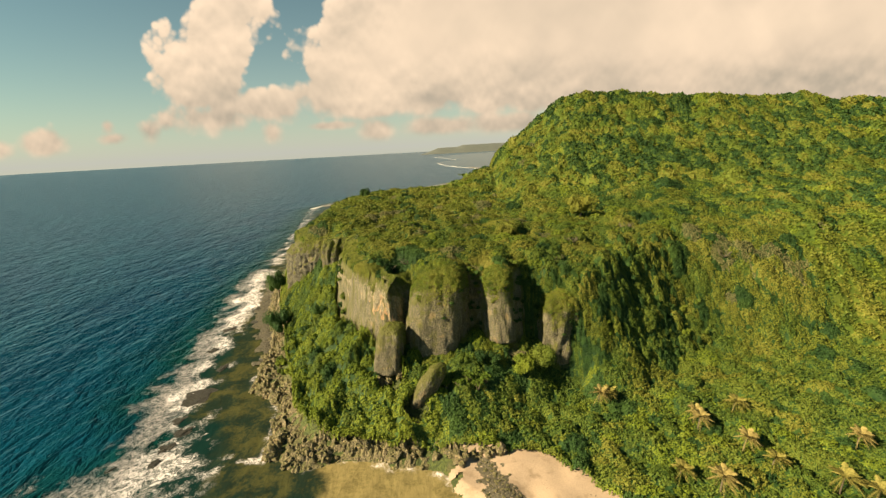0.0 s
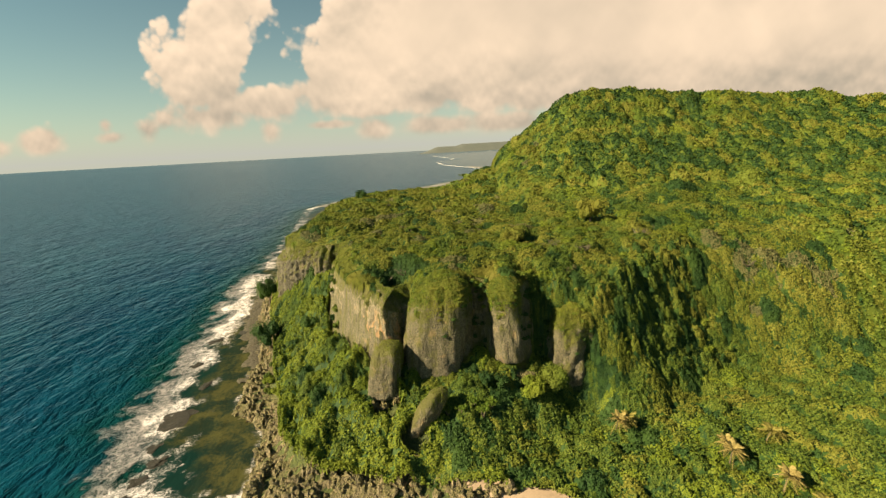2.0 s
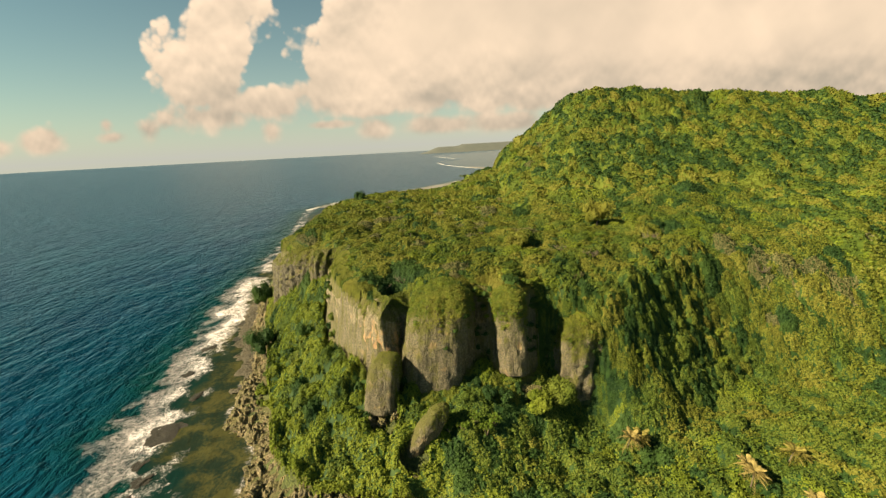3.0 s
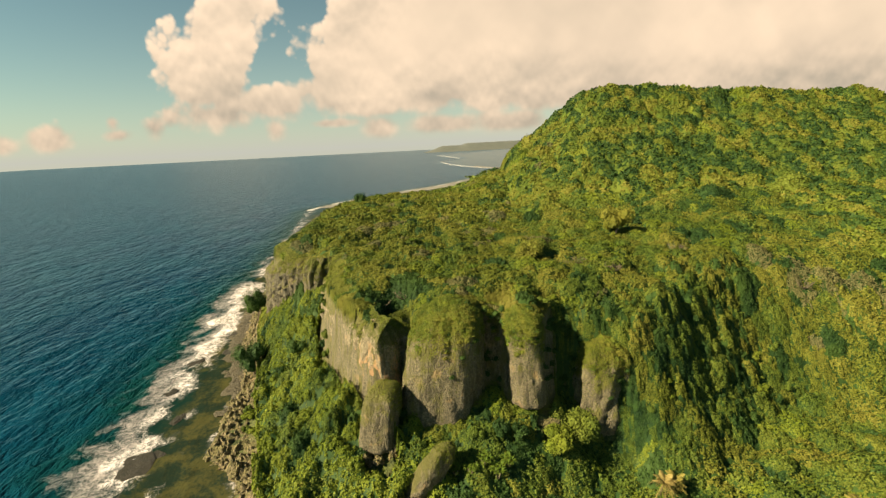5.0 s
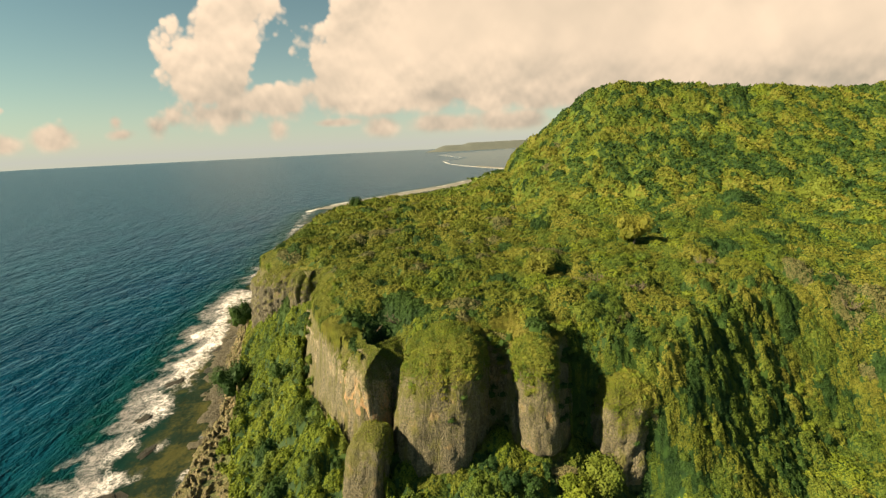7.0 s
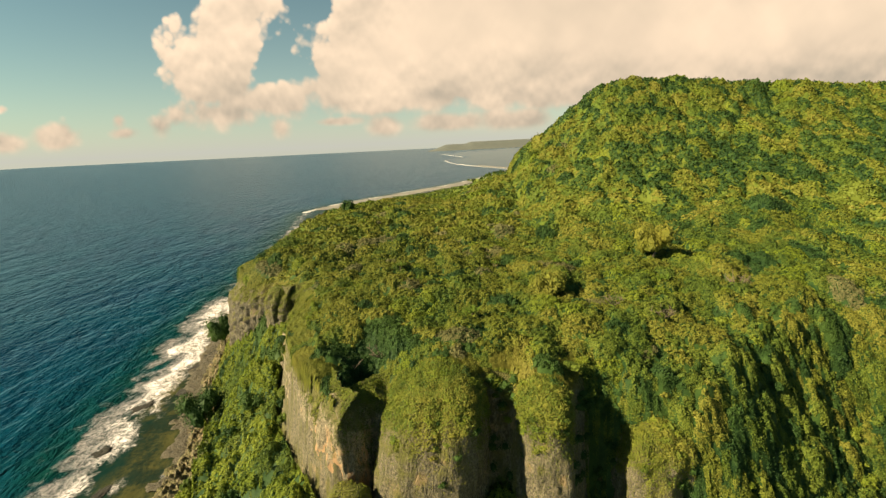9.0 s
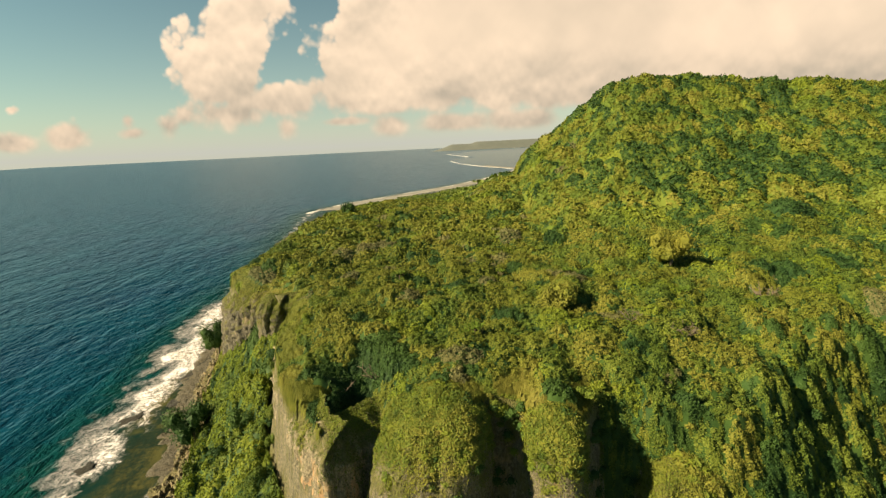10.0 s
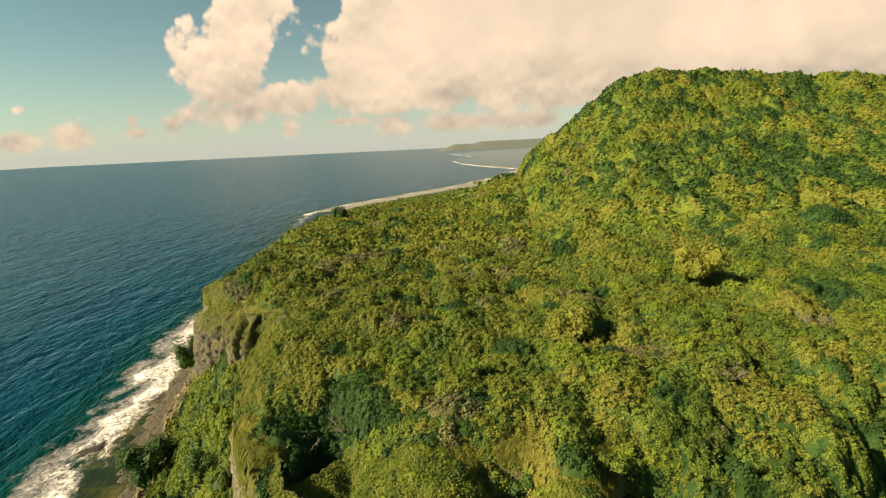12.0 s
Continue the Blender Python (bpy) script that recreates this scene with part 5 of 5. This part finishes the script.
def slope_trees():
    """Upright trees crowding the steep green slope east of the bare rock."""
    r = random.Random(52)
    kinds = []
    for i, (leaf, tint) in enumerate([("dark", "dark green"), ("green", "mid green"), ("dark", "dark green"), ("green", "mid green"), ("bright", "bright green")]):
        kinds.append(tree(r, 2.1 + 0.2 * i, 5.4 - 0.3 * i, leaf, "slender " + tint + " tree on the steep slope", "tree", seed=700 + i, subs=6, leaves=230))
        tagged(kinds[-1], group="trees on the steep slope")
    done = 0
    while done < 85:
        x, y = r.uniform(21, 82), r.uniform(108, 152)
        st = float(steepness(np.array([x]), np.array([y]))[0])
        z = float(land(x, y))
        if st < 0.55 or z < 6 or math.hypot(x - 32.4, y - 116) < 8.5:
            continue
        k = done if done < 5 else r.choice((0, 0, 1, 1, 2, 2, 3, 3, 4))
        thing = kinds[k] if done < 5 else copy_thing(kinds[k], Matrix())
        stand(thing, x, y, r.uniform(0, 360), r.uniform(0.45, 0.8), 1.2)
        done += 1
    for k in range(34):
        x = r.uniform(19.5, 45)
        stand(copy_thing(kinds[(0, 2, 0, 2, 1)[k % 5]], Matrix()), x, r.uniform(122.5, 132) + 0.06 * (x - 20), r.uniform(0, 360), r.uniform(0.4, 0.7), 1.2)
    for k in range(9):
        stand(copy_thing(kinds[(1, 3, 2)[k % 3]], Matrix()), -36.5 - 0.75 * k + r.uniform(-1.5, 0.5), 136 + 2.6 * k, r.uniform(0, 360), r.uniform(0.5, 0.8), 0.8)
    for _ in range(26):
        x = r.uniform(-64, -40)
        y = 118 - 0.9 * (x + 40) + r.uniform(-8, 14)
        if float(land(x, y)) < 22:
            stand(copy_thing(kinds[r.choice((1, 2, 3, 4))], Matrix()), x, y, r.uniform(0, 360), r.uniform(0.6, 1.0), 0.6)


slope_trees()


def pandanus(r, label):
    """Rosettes of strap leaves on short forked stems."""
    thing = new("pandanus")
    for k in range(4):
        a = math.tau * k / 4 + 0.5
        c = Vector((math.cos(a) * 0.8, math.sin(a) * 0.8, 2.0 + r.uniform(-0.3, 0.6)))
        bm = bmesh.new()
        tube(bm, [(0, 0, -0.3), c * 0.5, c], 0.12, 0.08, 5)
        part("stem", bm, BARK, thing)
        bm = bmesh.new()
        for j in range(22):
            b = math.tau * j * 0.381966
            way = Vector((math.cos(b), math.sin(b), r.uniform(0.1, 1.4))).normalized()
            side = way.cross(Vector((0, 0, 1))).normalized() * 0.09
            ln = r.uniform(0.9, 1.4)
            p1, p2, p3 = c, c + way * ln * 0.55 + Vector((0, 0, 0.1)), c + way * ln - Vector((0, 0, 0.3))
            v = [bm.verts.new(q) for q in (p1 - side * 0.5, p1 + side * 0.5, p2 + side, p2 - side, p3)]
            bm.faces.new((v[0], v[1], v[2], v[3]))
            bm.faces.new((v[3], v[2], v[4]))
        part("rosette", bm, STRAP, thing)
    return tagged(thing, label, "pandanus", group="pandanus clumps")


def place_pandanus():
    r = random.Random(44)
    first = pandanus(r, "pandanus clump with bright strap leaves")
    spots = [(2.3, 134.2), (3.8, 135.5), (-2.5, 101.0), (0.8, 100.4), (3.6, 101.6), (6.0, 100.2), (8.2, 102.0), (27.0, 165.0), (29.5, 166.0), (-14.0, 166.0), (48, 150), (12, 171)]
    for i, (x, y) in enumerate(spots):
        stand(first if i == 0 else copy_thing(first, Matrix()), x, y, r.uniform(0, 360), r.uniform(0.9, 1.3), -0.6)


place_pandanus()


def place_shrubs():
    """The bushes that stand out one by one on the plateau nearest the walk."""
    r = random.Random(77)
    kinds = []
    for i, (leaf, tint) in enumerate([("green", "mid green"), ("bright", "bright green"), ("olive", "olive yellow"), ("dark", "dark green"), ("green", "mid green"), ("olive", "olive yellow"), ("bright", "bright green"), ("dry", "sparse tan")]):
        kinds.append(tree(r, 2.0 + 0.15 * i, 2.6 + 0.15 * (i % 4), leaf, "rounded " + tint + " shrub in the wind-cut scrub", "shrub", seed=500 + i, subs=5, leaves=150, name="shrub"))
        tagged(kinds[-1], group="shrubs on the plateau")
    used = set()
    done = 0
    while done < 150:
        x, y = r.uniform(-34, 90), r.uniform(115, 182)
        if not bool(bushy(np.array([x]), np.array([y]))[0]) or float(steepness(np.array([x]), np.array([y]))[0]) > 1.0 or float(land(x, y)) < 30:
            continue
        k = min(7, int(abs(float(waves(np.array([x]), np.array([y]), 28, 90)[0])) * 4 + r.random() * 4.4))
        k = {0: 0, 1: 4, 2: 2, 3: 5, 4: 1, 5: 6, 6: 3, 7: 7}[k]
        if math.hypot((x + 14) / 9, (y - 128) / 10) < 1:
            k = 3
        thing = kinds[k] if k not in used else copy_thing(kinds[k], Matrix())
        used.add(k)
        stand(thing, x, y, r.uniform(0, 360), r.uniform(0.5, 0.9), 0.5)
        done += 1
    for k in range(8):
        if k not in used:
            stand(kinds[k], 20 + 5 * k, 158, 0, 1.0, 0.2)


place_shrubs()


# ---- vines and moss hanging over the rock ----
def drape(ob, name, top, fall, density, leaf, seed, parent=None, bias=(0, 0, 0), size=0.09):
    """Leaf tufts on the upper parts of a rock: thick above top, thinning out over fall metres below."""
    me = ob.data
    me.calc_loop_triangles()
    n = len(me.loop_triangles)
    vi = np.zeros(n * 3, np.int32)
    me.loop_triangles.foreach_get("vertices", vi)
    co = np.zeros(len(me.vertices) * 3, np.float32)
    me.vertices.foreach_get("co", co)
    T = co.reshape(-1, 3)[vi.reshape(-1, 3)].astype(float)
    cr = np.cross(T[:, 1] - T[:, 0], T[:, 2] - T[:, 0])
    area = np.linalg.norm(cr, axis=1) / 2
    nor = unit(cr)
    c = T.mean(1)
    keep = ease(c[:, 2] + 2.6 * waves(c[:, 0] * 1.0, c[:, 1] + c[:, 2] * 0.15, 7, seed) + 1.3 * waves(c[:, 0], c[:, 1] + c[:, 2] * 0.5, 2.5, seed + 1) + 5 * np.clip(nor[:, 2], 0, 1) + nor @ np.array(bias, float), top - fall, top)
    r = np.random.default_rng(seed)
    who = np.repeat(np.arange(n), r.poisson(area * density * keep))
    m = len(who)
    w = r.dirichlet((1, 1, 1), m)
    at = (T[who] * w[:, :, None]).sum(1) + nor[who] * r.uniform(0.0, 0.3, m)[:, None]
    d = unit(nor[who] + r.normal(size=(m, 3)) * 0.5 + np.array([0, 0, 0.2]))
    t1 = unit(np.cross(d, np.cross(d, np.array([0, 0, -1.0])) + r.normal(size=(m, 3)) * 0.6))
    t2 = np.cross(d, t1)
    s = size * (0.5 + r.random(m))
    a, b = t1 * s[:, None], t2 * (s * 1.2)[:, None]
    tri = np.stack([at - a, at + a, at - b * 1.4], 1).reshape(-1, 3)
    data = (tri, np.arange(len(tri)).reshape(-1, 3))
    if parent:
        return part(name, data, LEAF[leaf], parent)
    return stuff(name, [data], LEAF[leaf], "green creepers hanging over the cliff edge", "creeper")


for i, ob in enumerate([o for o in scene.objects if o.name.startswith("rock_buttress")]):
    top = max(v.co.z for v in ob.data.vertices)
    drape(ob, "creeper", top + 0.8, 9.0, 100 if i < 3 else 30, "olive", 200 + i, ob)
    if i < 2:
        drape(ob, "creeper", top + 0.2, 5.0, 60, "green", 210 + i, ob, size=0.12)
    if i < 3:
        drape(ob, "creeper", top + 8.0, 30.0, 24, "olive", 260 + i, ob, size=0.075)
    drape(ob, "creeper", top + 2.5, 11.0, 26, "green", 220 + i, ob, bias=(6.0, 0, 0))
for key, name, top in (("rock_tower", "creeper", 30.0), ("leaning_slab", "creeper", 21.0)):
    drape(bpy.data.objects[key], name, top, 7.0, 45, "olive", 240, bpy.data.objects[key], bias=(5.0, 0, 0))
drape(bpy.data.objects["far_cliff_face"], "cliff_creeper", 40.0, 9.0, 60, "olive", 252)
drape(bpy.data.objects["cliff_face"], "cliff_creeper", 40.6, 3.4, 110, "olive", 250)
drape(bpy.data.objects["cliff_face"], "cliff_creeper", 44.0, 16.0, 26, "green", 251, bias=(7.0, 0, 0))


def crown_scrub():
    """Low bushes over the heads of the buttresses, thinning down their faces, and in the clefts between, where dark
    leaves add shade.
    """
    r = np.random.default_rng(811)
    heads, sides = [], []
    for reach, ob in zip((9.5, 9.5, 4.5), [o for o in scene.objects if o.name.startswith("rock_buttress")]):
        top = max(v.co.z for v in ob.data.vertices)
        for f in ob.data.polygons:
            c, n = f.center, f.normal
            depth = top - c.z + 2.2 * math.sin(c.x * 0.9 + c.z * 0.2) + 1.2 * math.sin(c.x * 2.3 + 1.0)
            chance = f.area * 0.85 * max(0.0, 1 - depth / reach) ** 0.8 if depth > 0 else f.area * 0.85
            if r.random() < chance:
                heads.append((c.x - n.x * 0.15, c.y - n.y * 0.15, c.z - 0.1, 0.55 + 0.75 * r.random() * max(0.3, 1 - depth / 10)))
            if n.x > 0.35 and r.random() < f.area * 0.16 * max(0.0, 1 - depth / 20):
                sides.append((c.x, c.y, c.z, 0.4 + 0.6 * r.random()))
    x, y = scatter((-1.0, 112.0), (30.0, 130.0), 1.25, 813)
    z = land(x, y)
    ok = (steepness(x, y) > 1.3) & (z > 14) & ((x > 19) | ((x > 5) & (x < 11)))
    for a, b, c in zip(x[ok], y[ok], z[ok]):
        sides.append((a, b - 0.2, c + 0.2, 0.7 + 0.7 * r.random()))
    x, y = scatter((1.0, 119.5), (19.0, 127.0), 1.0, 814)
    for a, b, c in zip(x, y, land(x, y)):
        heads.append((a, b, c + 0.1, 0.6 + 0.6 * r.random()))
    heads, sides = np.array(heads), np.array(sides)
    mix = r.random(len(heads))
    for kind, lo, hi in (("olive", 0.0, 0.5), ("green", 0.5, 0.8), ("bright", 0.8, 0.9), ("grass", 0.9, 1.01)):
        h = heads[(mix >= lo) & (mix < hi)]
        stuff("crown_scrub", [foliage(h[:, :3], h[:, 3], h[:, 3] * 0.7, 130, 0.12, 815 + int(lo * 10))], LEAF[kind], "low green scrub growing over the limestone buttress heads", "scrub")
    # dark leaf colour on the cleft bushes strengthens the shade in there
    stuff("cleft_scrub", [foliage(sides[:, :3], sides[:, 3], sides[:, 3] * 0.9, 120, 0.13, 829)], LEAF["dark"], "bushes in the clefts between buttresses, dark green to deepen the shade", "scrub")


crown_scrub()
